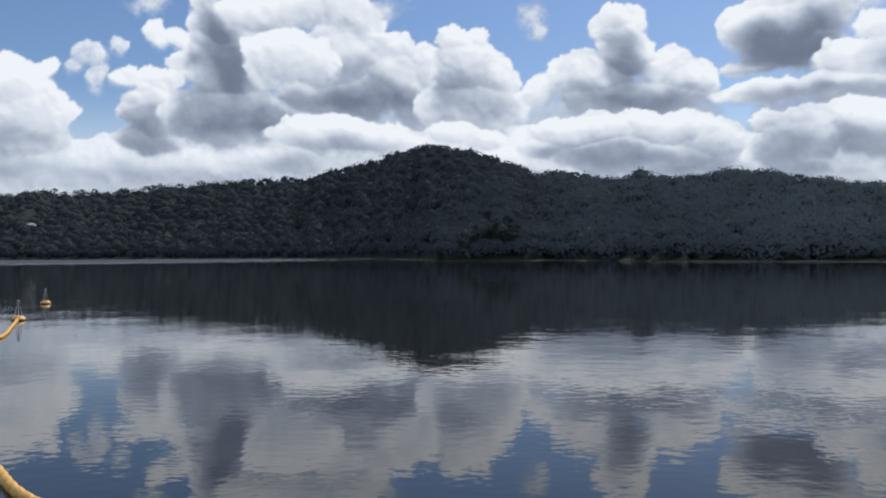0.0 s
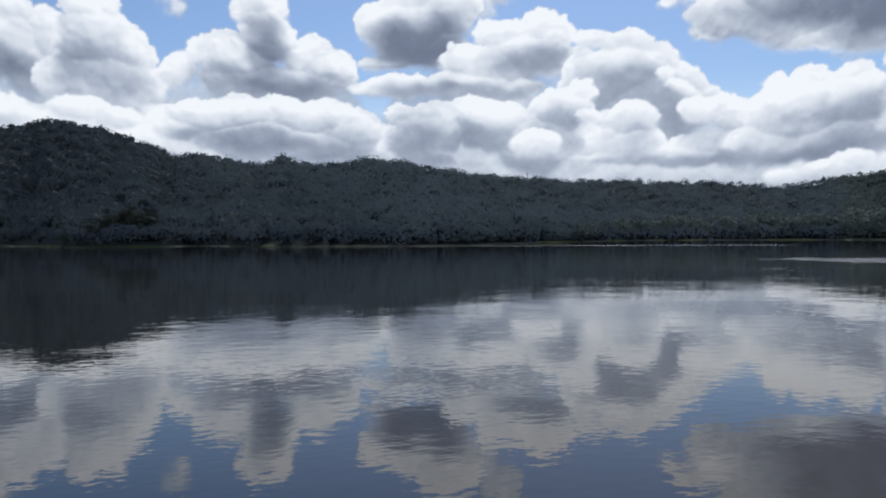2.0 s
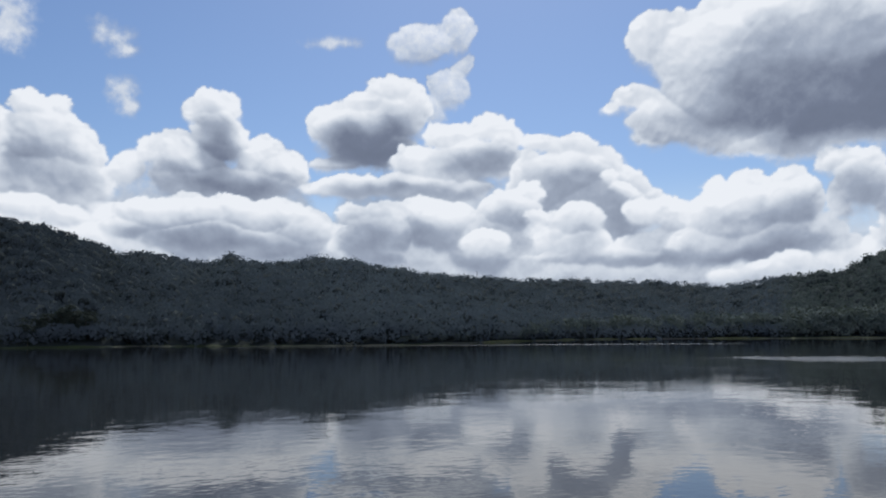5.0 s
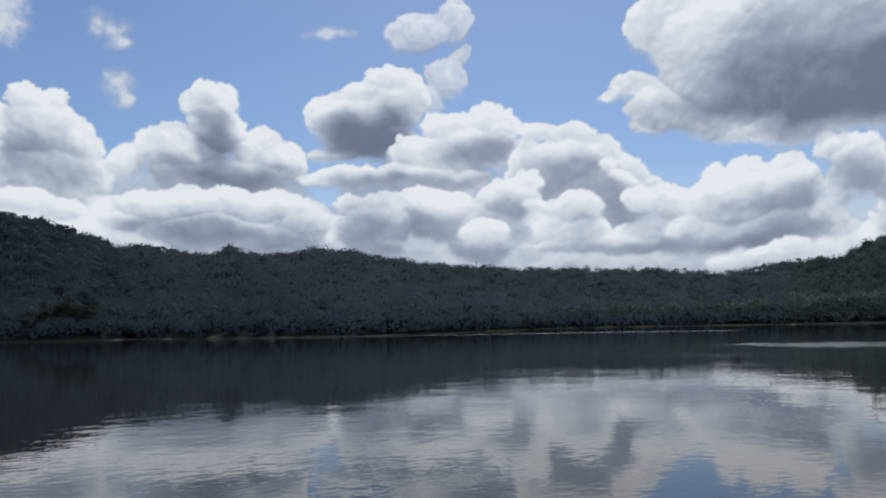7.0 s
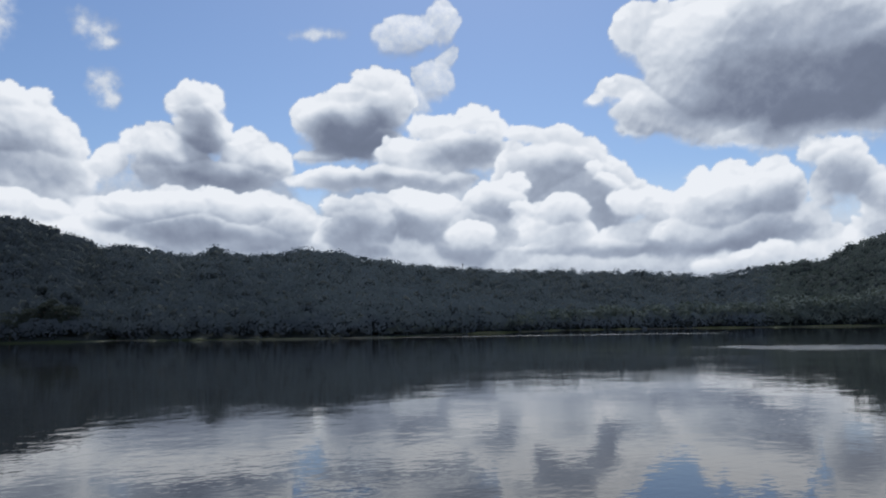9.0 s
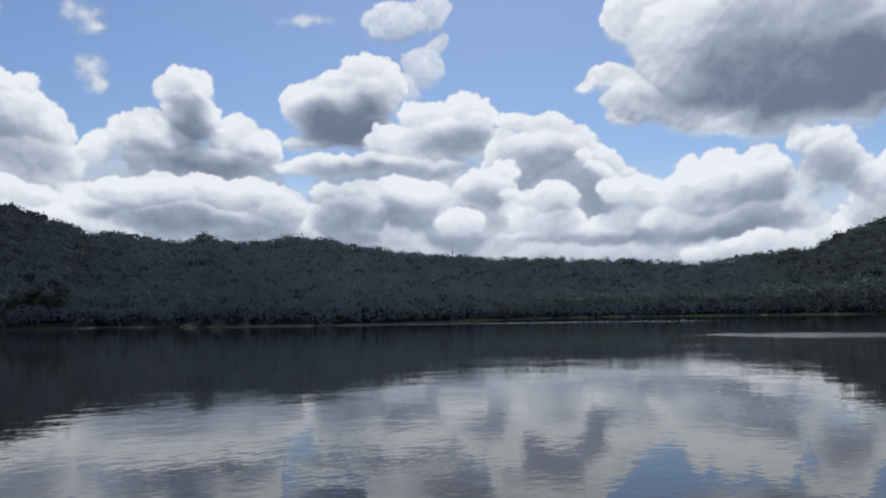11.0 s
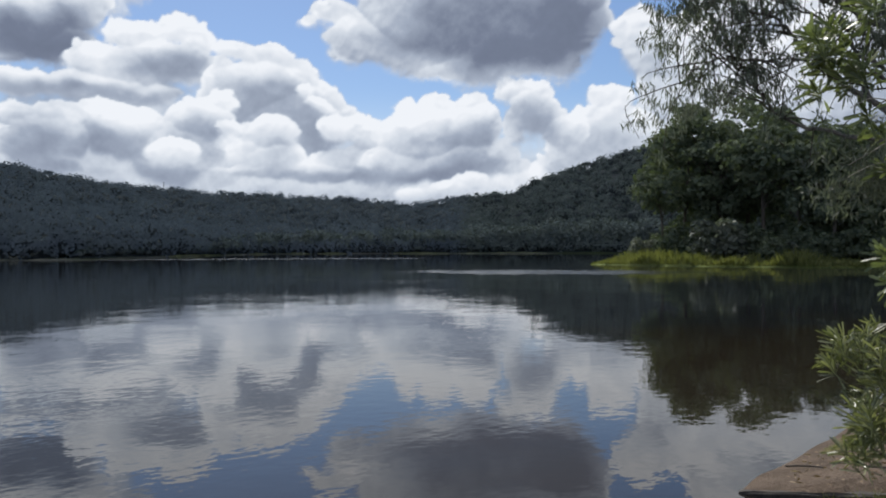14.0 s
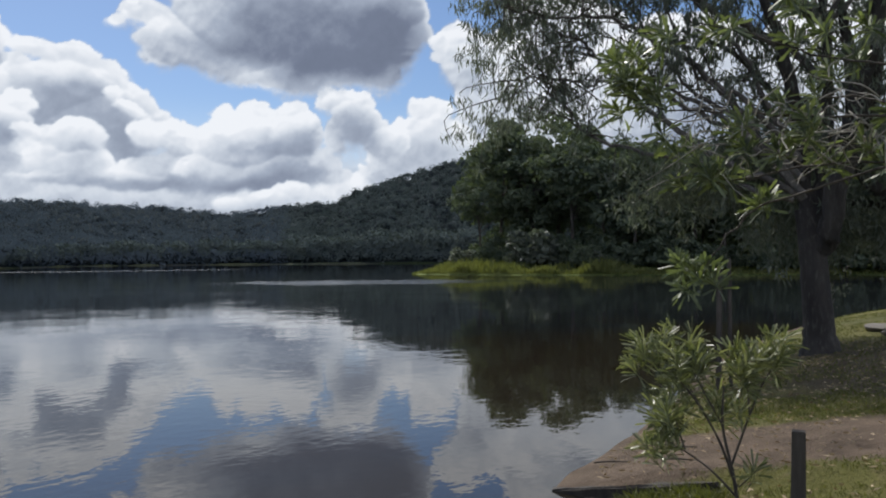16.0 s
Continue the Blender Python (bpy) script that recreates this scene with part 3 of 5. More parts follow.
cumulus([(28.5, 13.5, 2.2, 0.9), (31.3, 13.9, 1.4, 0.9), (32.5, 13.1, 1.4, 1.1), (30.4, 12, 3.5, 1.3), (27.5, 11.6, 3.5, 1.3), (26.9, 10.1, 4.3, 1.1), (32.6, 11.5, 2.3, 1.1), (21.4, 10.1, 3.7, 0.7)],
        [(30.8, 11.9, 2.9, 0.8, 0.55), (22.6, 10.1, 2.5, 0.4, 0.5), (28.1, 9.9, 2.4, 0.5, 0.4)])
# great dome
cumulus([(34.8, 12.9, 1.1, 0.7), (36.8, 12.4, 1.7, 1.1), (38.7, 11.3, 1.6, 1.3), (40.1, 10.1, 1.4, 1.3), (41.2, 9.1, 1.2, 1.2), (36.3, 10.3, 3.5, 2.2), (38.1, 8.6, 3.8, 2.2)],
        [(37, 9.8, 2.4, 1.5, 0.42), (40, 8.2, 2.1, 1.9, 0.42), (34.7, 8.4, 2.1, 1.5, 0.4)])
cumulus([(40, 9.5, 1.1, 0.5), (39.1, 10.3, 0.6, 0.5)],
        [(40, 9, 0.9, 0.3, 0.3)])
cumulus([(21.4, 8.2, 1.4, 0.8), (23.7, 8, 1.8, 1.1), (26.1, 8.2, 1.8, 1.1), (23, 6.6, 2.9, 1.7), (27.6, 7.4, 2.7, 1.7), (30.4, 6.2, 3.3, 1.7), (32.3, 8.1, 2.3, 1.5), (33.3, 9, 1.4, 0.7)],
        [(22.2, 7, 1.7, 1.5, 0.5), (26.9, 6.6, 2.1, 1.1, 0.5), (31.9, 7.1, 2.9, 1.1, 0.5), (28.4, 4.9, 5.4, 0.6, 0.55)])
cumulus([(33.9, 9.4, 0.7, 0.6), (34.3, 7.5, 0.9, 0.6), (30.4, 6.2, 1.9, 0.8)],
        [])
cumulus([(41.1, 8.2, 1.5, 1), (42.6, 8.7, 1.4, 0.7), (43.4, 7.6, 1.5, 1.3), (41.8, 6, 2.2, 1.1), (43.8, 5.8, 2.2, 1.4), (39.2, 5.2, 5.6, 0.7)],
        [(41.8, 7, 1.5, 0.7, 0.3), (39.2, 5.1, 6, 0.6, 0.65)])
cumulus([(36.8, 7.3, 1.7, 1.1), (35.1, 6.2, 1.1, 0.9), (38.1, 6.1, 1.3, 0.8), (36.6, 5.9, 2.3, 0.8)],
        [(37, 6.2, 1, 0.5, 0.3)])
# dome with a flat grey base
cumulus([(46, 9.1, 1.3, 1.2), (47.8, 9.9, 1.3, 0.8), (49.1, 9.3, 1.6, 1), (50.5, 9.9, 0.9, 0.8), (47.2, 7.9, 3.5, 1.8), (50.3, 8.1, 1.9, 2.1), (45.8, 6.1, 2.8, 1.4), (49.4, 5.9, 3.9, 1.4), (51.6, 5.9, 1.9, 1.3), (52.9, 5.1, 1.5, 0.6)],
        [(50.5, 6.9, 2.4, 1.6, 0.45), (48.5, 5.2, 4.4, 0.5, 0.65), (51.9, 6.6, 1.4, 1.5, 0.38), (47.2, 7.2, 1.4, 0.7, 0.2)])
cumulus([(46.4, 3.9, 1.4, 0.5), (48.8, 4, 2, 0.7), (50, 4.4, 1.5, 0.6)],
        [])
cumulus([(59.8, 9.9, 1.6, 0.9), (57.8, 8.7, 1.2, 0.8), (59.7, 7.8, 3.3, 1.9), (57.3, 6.6, 1.9, 1.5), (56.4, 5.5, 1.5, 0.8)],
        [(58.7, 7.4, 1.7, 0.8, 0.2)])
cumulus([(53.1, 10.1, 1.2, 0.9), (54.1, 10.3, 0.8, 0.6), (55.3, 10.2, 0.6, 0.8), (54.6, 8.8, 1.9, 1.5), (56.2, 8, 1.5, 1.4), (53.3, 7.9, 0.9, 1.4)],
        [(54.9, 8.5, 1.7, 1.4, 0.42)])
# high grey cloud
cumulus([(43, 19.9, 1.7, 1.1), (41.9, 18.6, 1.2, 1.4), (44.4, 18, 2.6, 2.1), (41.3, 15.4, 1.8, 0.8), (39.5, 14.9, 0.8, 0.4), (47.7, 17.7, 5.3, 3.8), (52.8, 18.1, 6.2, 4.7), (45.7, 14.2, 5, 1.7), (42.8, 13.1, 2, 0.8), (49.2, 12.5, 4.1, 0.9), (52.6, 13.1, 4.9, 1.9), (56.1, 13.4, 2.5, 2.2), (57.5, 15.7, 2.1, 2.9)],
        [(50.5, 14.4, 5.4, 1.2, 0.8), (52, 15.8, 5.3, 2.3, 0.8), (53.9, 13, 4, 1.4, 0.95), (56.5, 14.8, 2.8, 2.7, 0.85), (47.6, 16.8, 2.5, 1.3, 0.35), (53.2, 18.8, 5.2, 1.6, 0.5)])
cumulus([(62, 13.4, 1.8, 1.8), (61.5, 14.5, 1.4, 1.4), (63.5, 12.3, 1.9, 1.1)],
        [])
WISPS = [(5.5, 19, 1.4, 0.9), (6.5, 18.2, 1, 0.4), (6.2, 15.5, 0.9, 0.9), (6.7, 14.6, 0.6, 0.6), (20.6, 19.8, 1.7, 0.4), (-0.5, 19, 1.2, 1.3), (-5.1, 16.3, 2.3, 0.7), (-19.3, 15.7, 1, 0.6), (40.3, 11.7, 0.4, 0.3), (52.3, 6.6, 0.8, 1.1)]

STEP = 0.095
AZ0, AZ1, EL0, EL1 = -38.0, 98.0, -0.5, 25.5


def fractal(shape, cell, octaves, rng, gain=0.5):
    """Smooth noise of several sizes, about -1 to 1; cell: the largest size in grid steps."""
    total, amp = np.zeros(shape), 1.0
    for _ in range(octaves):
        ny, nx = int(shape[0] / cell) + 3, int(shape[1] / cell) + 3
        g = rng.random((ny, nx)) * 2 - 1
        yy, xx = np.arange(shape[0]) / cell, np.arange(shape[1]) / cell
        iy, ix = yy.astype(int), xx.astype(int)
        fy, fx = yy - iy, xx - ix
        fy, fx = (fy * fy * (3 - 2 * fy))[:, None], (fx * fx * (3 - 2 * fx))[None]
        a, b = g[np.ix_(iy, ix)], g[np.ix_(iy, ix + 1)]
        c, d = g[np.ix_(iy + 1, ix)], g[np.ix_(iy + 1, ix + 1)]
        total += amp * ((a * (1 - fx) + b * fx) * (1 - fy) + (c * (1 - fx) + d * fx) * fy)
        amp, cell = amp * gain, max(cell / 2, 1.0)
    return total


def soften(img, passes):
    for _ in range(passes):
        p = np.pad(img, 1, mode="edge")
        img = (p[:-2, 1:-1] + p[2:, 1:-1] + p[1:-1, :-2] + p[1:-1, 2:] + 4 * img) / 8
    return img


def cloud_fields():
    """Cumulus banks laid one before another: how well each point of the sky is covered, and how bright the cloud is there, lit from above and behind."""
    rng = np.random.default_rng(4)
    az, el = np.arange(AZ0, AZ1 + 1e-6, STEP), np.arange(EL0, EL1 + 1e-6, STEP)
    shape = (len(el), len(az))
    dx, dy = 0.48 * fractal(shape, 44, 6, rng, 0.56), 0.40 * fractal(shape, 44, 6, rng, 0.56)
    X, Y = az[None] + dx, el[:, None] + dy
    slow, broad = fractal(shape, 50, 4, rng, 0.55), fractal(shape, 100, 5, rng, 0.6)
    fine = fractal(shape, 8, 3, rng, 0.6)
    side = np.clip((33.0 - az) / 30.0, -1, 1)[None] * 0.4

    def lit_side(field, passes, lean):
        gy, gx = np.gradient(soften(field, passes), STEP)
        return np.clip(-(gy + lean * gx) / np.sqrt(1 + gx * gx + gy * gy), -1, 1)

    relief = lit_side(0.5 * (1 - np.abs(fractal(shape, 26, 3, rng, 0.5))), 4, side) + 0.8 * lit_side(0.20 * (1 - np.abs(fractal(shape, 11, 2, rng, 0.5))), 1, side)
    # the veil of thin far banks that fills the sky low down
    top = np.interp(az, [-38, -28, -23, -18, -10, 0, 5, 10, 18, 19.6, 21, 25, 30, 38, 44, 50, 55, 60, 98],
                    [7, 6.5, 4.8, 7.5, 11, 11, 11.5, 12.2, 11.8, 7.4, 11.5, 12.8, 12, 10, 8, 8, 7.5, 7, 9])[None]
    veil = np.clip((top + 0.9 * slow - el[:, None]) / 2.6, 0, 1) * 0.92
    light, clear = 0.66 + 0.10 * slow + 0.08 * broad + 0.09 * relief, 1 - veil

    for lobes, cores, opaque in BANKS:
        x0 = min(e[0] - 1.7 * e[2] for e in lobes) - 1.5
        x1 = max(e[0] + 1.7 * e[2] for e in lobes) + 1.5
        i0, i1 = max(np.searchsorted(az, x0), 0), min(np.searchsorted(az, x1), shape[1])
        cut = np.s_[:, i0:i1]
        bx, by = X[cut], Y[cut]
        inside, dome, under = np.full(bx.shape, -9.0), np.zeros(bx.shape), np.zeros(bx.shape)

        def puff(x, y, rx, ry, z, low):
            j0, j1 = np.searchsorted(el, y - ry * 1.9 - 0.9), np.searchsorted(el, y + ry * 1.6 + 0.9)
            k0, k1 = np.searchsorted(az[i0:i1], x - rx * 1.6 - 0.9), np.searchsorted(az[i0:i1], x + rx * 1.6 + 0.9)
            if j1 <= j0 or k1 <= k0:
                return
            at = np.s_[j0:j1, k0:k1]
            v = (by[at] - y) / ry
            d = np.hypot((bx[at] - x) / rx, np.where(v < 0, v / (1 + 0.35 * low), v))
            depth = (1 - d) * math.sqrt(rx * ry)
            under[at] = np.where(depth > inside[at], np.clip(-v, 0, 1) * low, under[at])
            inside[at] = np.maximum(inside[at], depth)
            dome[at] = np.maximum(dome[at], z + np.sqrt(np.maximum(1 - d * d, 0)) * math.sqrt(rx * ry))

        for x, y, rx, ry in lobes:
            puff(x, y, rx * 1.06, ry * 1.06, 0.0, 1.0)
            for _ in range(int(14 + 7 * rx / ry)):
                a, k = rng.uniform(-0.3, math.pi + 0.3), rng.uniform(0.5, 0.98)
                r = min(rx, ry) * rng.uniform(0.12, 0.36)
                puff(x + math.cos(a) * rx * k, y + math.sin(a) * ry * k, r * 1.15, r, 0.6 * math.sqrt(rx * ry) * math.sqrt(1 - k * k) + 0.25 * r, 0.0)
        inside = inside + 0.05 * fine[cut] * (1 + 2 * under)
        # crisp heads, undersides that dissolve
        blur = 0.20 + 1.0 * soften(under, 12)
        cover = np.clip((inside + 0.08) / blur, 0, 1)
        cover = opaque * cover * cover * (3 - 2 * cover)
        above = np.cumsum(cover[::-1], 0)[::-1]
        reach = int(2.6 / STEP)
        above = (above - np.vstack([above[reach:], np.zeros((reach, above.shape[1]))])) / reach
        facing = 0.55 * lit_side(dome, 5, side[:, i0:i1]) + 0.8 * lit_side(dome, 1, side[:, i0:i1])
        lit = 1.03 + 0.15 * facing + 0.12 * relief[cut] + 0.06 * slow[cut] + 0.05 * broad[cut] - 0.31 * soften(above, 4) * np.clip(1.15 - el[:, None] / 40, 0, 1)
        core = np.zeros(bx.shape)
        for x, y, rx, ry, w in cores:
            d = np.hypot((az[None, i0:i1] + 1.6 * dx[cut] - x) / (rx * 1.5), (el[:, None] + 1.6 * dy[cut] - y) / (ry * 1.5))
            core = np.maximum(core, w * np.clip((1 - d) * 1.7, 0, 1))
        core = np.clip(soften(core, 18) * (1.0 - 0.07 * relief[cut] - 0.15 * facing - 0.12 * slow[cut]), 0, 1)
        lit = lit - (0.12 * facing + 0.10 * relief[cut]) * core
        lit = lit * (1 - 0.64 * core) - 0.03 * core
        light[cut] = light[cut] * (1 - cover) + lit * cover
        clear[cut] *= 1 - cover

    # thin torn scraps
    for x, y, rx, ry in WISPS:
        d = np.hypot((X - x) / (rx * 1.3), (Y - y) / (ry * 1.3))
        scrap = np.clip(1.2 - d + 0.25 * fine + 0.22 * slow, 0, 1) ** 1.3 * 0.85
        light = light * (1 - scrap) + (0.86 + 0.08 * relief) * scrap
        clear = clear * (1 - scrap)
    # milky air: far low banks are paler and softer
    low = np.clip((10 - el[:, None]) / 8, 0, 1)
    light = light + (0.62 - light) * 0.33 * low
    return az, el, 1 - clear, light


def cloud_material():
    mat, n = material("cumulus")
    at = n.add("ShaderNodeTexCoord").outputs["Object"]
    cover = n.add("ShaderNodeAttribute", attribute_name="cover").outputs["Fac"]
    lit = n.add("ShaderNodeAttribute", attribute_name="light").outputs["Fac"]
    fray = n.noise(at, 0.03, 5.0, 0.62)["Fac"]
    torn = n.math("MULTIPLY", n.math("SUBTRACT", fray, 0.5), n.math("MULTIPLY", n.math("MULTIPLY", cover, n.math("SUBTRACT", 1.0, cover)), 5.0))
    cover = n.math("ADD", cover, torn, clamp=True)
    lit = n.math("ADD", lit, n.math("MULTIPLY", n.math("SUBTRACT", fray, 0.5), 0.12))
    col = n.ramp(lit, [(0.0, (0.11, 0.13, 0.175)), (0.30, (0.165, 0.19, 0.255)), (0.55, (0.335, 0.375, 0.45)), (0.75, (0.57, 0.605, 0.655)), (1.0, (0.80, 0.807, 0.82))])
    glow = n.add("ShaderNodeEmission", col, 1.0)
    clear = n.add("ShaderNodeBsdfTransparent")
    n.add("ShaderNodeOutputMaterial", n.add("ShaderNodeMixShader", cover, clear.outputs[0], glow.outputs[0]).outputs[0])
    mat.cycles.emission_sampling = "NONE"
    return mat


def make_clouds():
    az, el, cover, light = cloud_fields()
    A, E = np.meshgrid(np.radians(az), np.radians(el))
    far = 4000.0
    v = np.stack([np.sin(A) * np.cos(E), np.cos(A) * np.cos(E), np.sin(E)], -1).reshape(-1, 3) * far + [0, 0, 2.5]
    k = len(az)
    i, j = np.meshgrid(np.arange(len(el) - 1), np.arange(k - 1), indexing="ij")
    quads = np.stack([i * k + j, i * k + j + 1, (i + 1) * k + j + 1, (i + 1) * k + j], -1).reshape(-1, 4)
    quads = quads[np.max(cover.ravel()[quads], 1) > 0.004]
    used, quads = np.unique(quads, return_inverse=True)
    geo = Geo()
    geo.add(v[used], quads.reshape(-1, 4))
    ob = part("backdrop", geo, cloud_material(), smooth=True)
    for name, field in (("cover", cover), ("light", light)):
        ob.data.attributes.new(name, "FLOAT", "POINT").data.foreach_set("value", field.ravel()[used])
    tagged(ob, "bright cumulus clouds with grey undersides in a blue sky", "clouds", kind="structure")


make_clouds()


# ---- woods on the hills ----
HOUSES = [(-26.6, 560.0, 20), (-23.1, 690.0, -10)]


def flecks(geo, at, normal, size, rng):
    """Small ragged leaf sprays that face a given way."""
    n = len(at)
    a = unit(normal)
    b = unit(np.cross(a, rng.normal(size=(n, 3))))
    c, s = np.cross(a, b), size * (0.5 + rng.random((n, 1)))
    v = np.stack([at - b * s, at + c * s * 0.7, at + b * s * 0.9, at - c * s * 0.6], 1)
    geo.add(v.reshape(-1, 3), np.arange(4 * n).reshape(-1, 4))


def leafy(geo, centres, radii, per, size, rng):
    """Leaf sprays that lie on the crowns and fray their outlines."""
    n = len(centres)
    out = unit(centres * [-1, -1, 0])[:, None]
    d = unit(rng.normal(size=(n, per, 3)) + [0, 0, 0.25] + 0.8 * out)
    at = centres[:, None] + d * radii[:, None] * (0.9 + 0.3 * rng.random((n, per, 1)))
    hang = out * 1.0 + d * [0.3, 0.3, 0.22] + [0, 0, -0.16] + 0.16 * rng.normal(size=d.shape)
    flecks(geo, at.reshape(-1, 3), hang.reshape(-1, 3), size, rng)


def hill_wood(name, az0, az1, seed, label, gap, mat):
    """Forest over the slope: one lumpy crown beside the next, leaf sprays on them, taller trees along the skyline."""
    rng = np.random.default_rng(seed)
    az, q = np.arange(az0, az1 + 0.2, 0.2), np.linspace(0, 1, 60)
    s, ridge = along(SHORE, az), along(RIDGE, az) + 14
    A, Q = np.meshgrid(az, q)
    R = s + 0.8 + (ridge - s) * Q
    x, y = R * np.sin(np.radians(A)), R * np.cos(np.radians(A))
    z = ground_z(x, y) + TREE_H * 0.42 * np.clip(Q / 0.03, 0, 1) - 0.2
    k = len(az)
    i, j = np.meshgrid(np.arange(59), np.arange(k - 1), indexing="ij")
    # closed sheet under the crowns, coloured as the shade between them
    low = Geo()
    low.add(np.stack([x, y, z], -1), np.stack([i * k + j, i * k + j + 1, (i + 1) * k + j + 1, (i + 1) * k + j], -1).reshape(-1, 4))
    tagged(part("undergrowth", low, CANOPY_SHADE, smooth=True), "dark closed sheet below the forest trees, shade painted into its colour", "undergrowth", kind="stuff")
    # a jittered grid of trees, so that the canopy closes
    ca, cr = [], []
    r = float(np.min(along(SHORE, az))) + 2.0
    while r < float(np.max(ridge)):
        step = gap * np.clip(r / 330, 0.75, 1.9)
        row = np.arange(az0, az1, math.degrees(step / r))
        ca.append(row + rng.normal(size=len(row)) * 0.3 * math.degrees(step / r))
        cr.append(r + rng.normal(size=len(row)) * 0.3 * step)
        r += step * 0.95
    rim = np.arange(az0, az1, 0.4)
    ca, cr = np.concatenate(ca + [rim]), np.concatenate(cr + [along(SHORE, rim) + 1.3 + 0.8 * rng.random(len(rim))])
    ok = (cr > along(SHORE, ca) + 1.2) & (cr < along(RIDGE, ca) + 10)
    ca, cr = ca[ok], cr[ok]
    n = len(ca)
    inland = np.clip((cr - along(SHORE, ca)) / 10, 0, 1)
    cx, cy = cr * np.sin(np.radians(ca)), cr * np.cos(np.radians(ca))
    wide = gap * np.clip(cr / 330, 0.75, 1.9) * (0.52 + 0.30 * rng.random(n)) * (0.6 + 0.4 * inland)
    tall = wide * (0.75 + 0.45 * rng.random(n))
    top = TREE_H * (0.62 + 0.38 * inland) * (0.82 + 0.30 * rng.random(n) ** 1.5) + (rng.random(n) < 0.06) * 1.3
    centre = np.stack([cx, cy, ground_z(cx, cy) + top - tall * 0.92], -1)
    radii = np.stack([wide, wide, tall], -1)
    # hearts take the darker colour in place of shade within each crown
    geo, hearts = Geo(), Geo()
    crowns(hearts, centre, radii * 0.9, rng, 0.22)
    tagged(part("undergrowth", hearts, CANOPY_SHADE, smooth=True), "hearts of the forest crowns, painted darker as shade", "undergrowth", kind="stuff")
    leafy(geo, centre, radii, 56, 0.38, rng)
    # single trees that stand clear of the skyline
    m = int((az1 - az0) * 3.2)
    a = az0 + (az1 - az0) * rng.random(m)
    r = along(RIDGE, a) - 8 + 12 * rng.random(m)
    cx, cy = r * np.sin(np.radians(a)), r * np.cos(np.radians(a))
    size = (1.0 + 1.3 * rng.random(m)) * r / 420
    at = np.stack([cx, cy, ground_z(cx, cy) + TREE_H * 0.70 + 1.7 * rng.random(m) ** 2.5 * r / 420], -1)
    clumps(geo, at, np.stack([size * 1.2, size * 1.2, size * (0.6 + 0.6 * rng.random(m))], -1), 90, 0.5, rng, 0.75, 0.8)
    return tagged(part(name, geo, mat, smooth=True), label, "woodland", kind="stuff")


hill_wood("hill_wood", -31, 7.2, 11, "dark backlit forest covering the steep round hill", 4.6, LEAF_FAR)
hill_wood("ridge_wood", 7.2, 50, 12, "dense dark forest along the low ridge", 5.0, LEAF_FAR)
hill_wood("slope_wood", 50, 98, 13, "dark green forest on the rising slope", 4.6, LEAF_SLOPE)


def shore_wood():
    """Low trees in front of the ridge, right along the far shore."""
    rng = np.random.default_rng(14)
    n = 330
    a = 24 + 39 * rng.random(n) ** 0.8
    d = along(SHORE, a) + 1.5 + 12 * rng.random(n)
    tall = np.interp(a, [24, 30, 36, 50, 58, 63], [0.010, 0.013, 0.021, 0.025, 0.03, 0.04]) * d * (0.4 + 0.75 * rng.random(n))
    x, y = d * np.sin(np.radians(a)), d * np.cos(np.radians(a))
    geo = Geo()
    wide = tall * (0.3 + 0.3 * rng.random(n)) + 1.0
    clumps(geo, np.stack([x, y, ground_z(x, y) + tall * 0.55], -1), np.stack([wide, wide, tall * 0.55], -1), 220, 0.48, rng, 0.75, 1.9)
    tagged(part("shore_wood", geo, LEAF_SHORE), "low dark trees along the far shore", "woodland", kind="stuff")


shore_wood()

# ---- woods on the grassy point across the cove ----
def wood_tree(name, seed, height, label, lean=0.0):
    rng = np.random.default_rng(seed)
    tree = tagged(new(name), label, "tree", "trees on the grassy point")
    geo = Geo()
    top = height * 0.72
    trunk = smooth_line([(0, 0, -0.3), (0.2 * lean, 0.1, top * 0.35), (0.9 * lean, 0.2, top * 0.7), (1.3 * lean, 0.1, top)], 4)
    tube(geo, trunk, [0.28, 0.2, 0.15, 0.08], 7, 0.05, rng)
    lobes = []
    for i in range(13):
        u = 0.42 + 0.58 * rng.random()
        base = trunk[int(u * (len(trunk) - 1))]
        a, reach = rng.random() * 2 * math.pi, height * (0.10 + 0.14 * rng.random()) * (1.25 - 0.5 * u)
        end = base + np.array([math.cos(a) * reach, math.sin(a) * reach, height * (0.05 + 0.16 * rng.random())])
        tube(geo, smooth_line([base, (base + end) / 2 + [0, 0, 0.3], end], 3), [0.09, 0.06, 0.03], 5)
        lobes.append(end)
    lobes.append(trunk[-1] + [0, 0, height * 0.16])
    part("trunk", geo, BARK_DARK, tree)
    crown = Geo()
    size = height * (0.085 + 0.05 * rng.random(len(lobes)))
    clumps(crown, np.array(lobes), np.stack([size * 1.15, size * 1.15, size * 0.85], -1), 210, 0.26, rng, 0.75, 2.2)
    skirt = np.array([(rng.normal() * 1.3, rng.normal() * 1.3, height * (0.08 + 0.4 * rng.random())) for _ in range(9)])
    clumps(crown, skirt, np.full((9, 3), height * 0.085), 110, 0.28, rng, 0.75, 2.2)
    part("crown", crown, LEAF_WOOD, tree)
    return tree


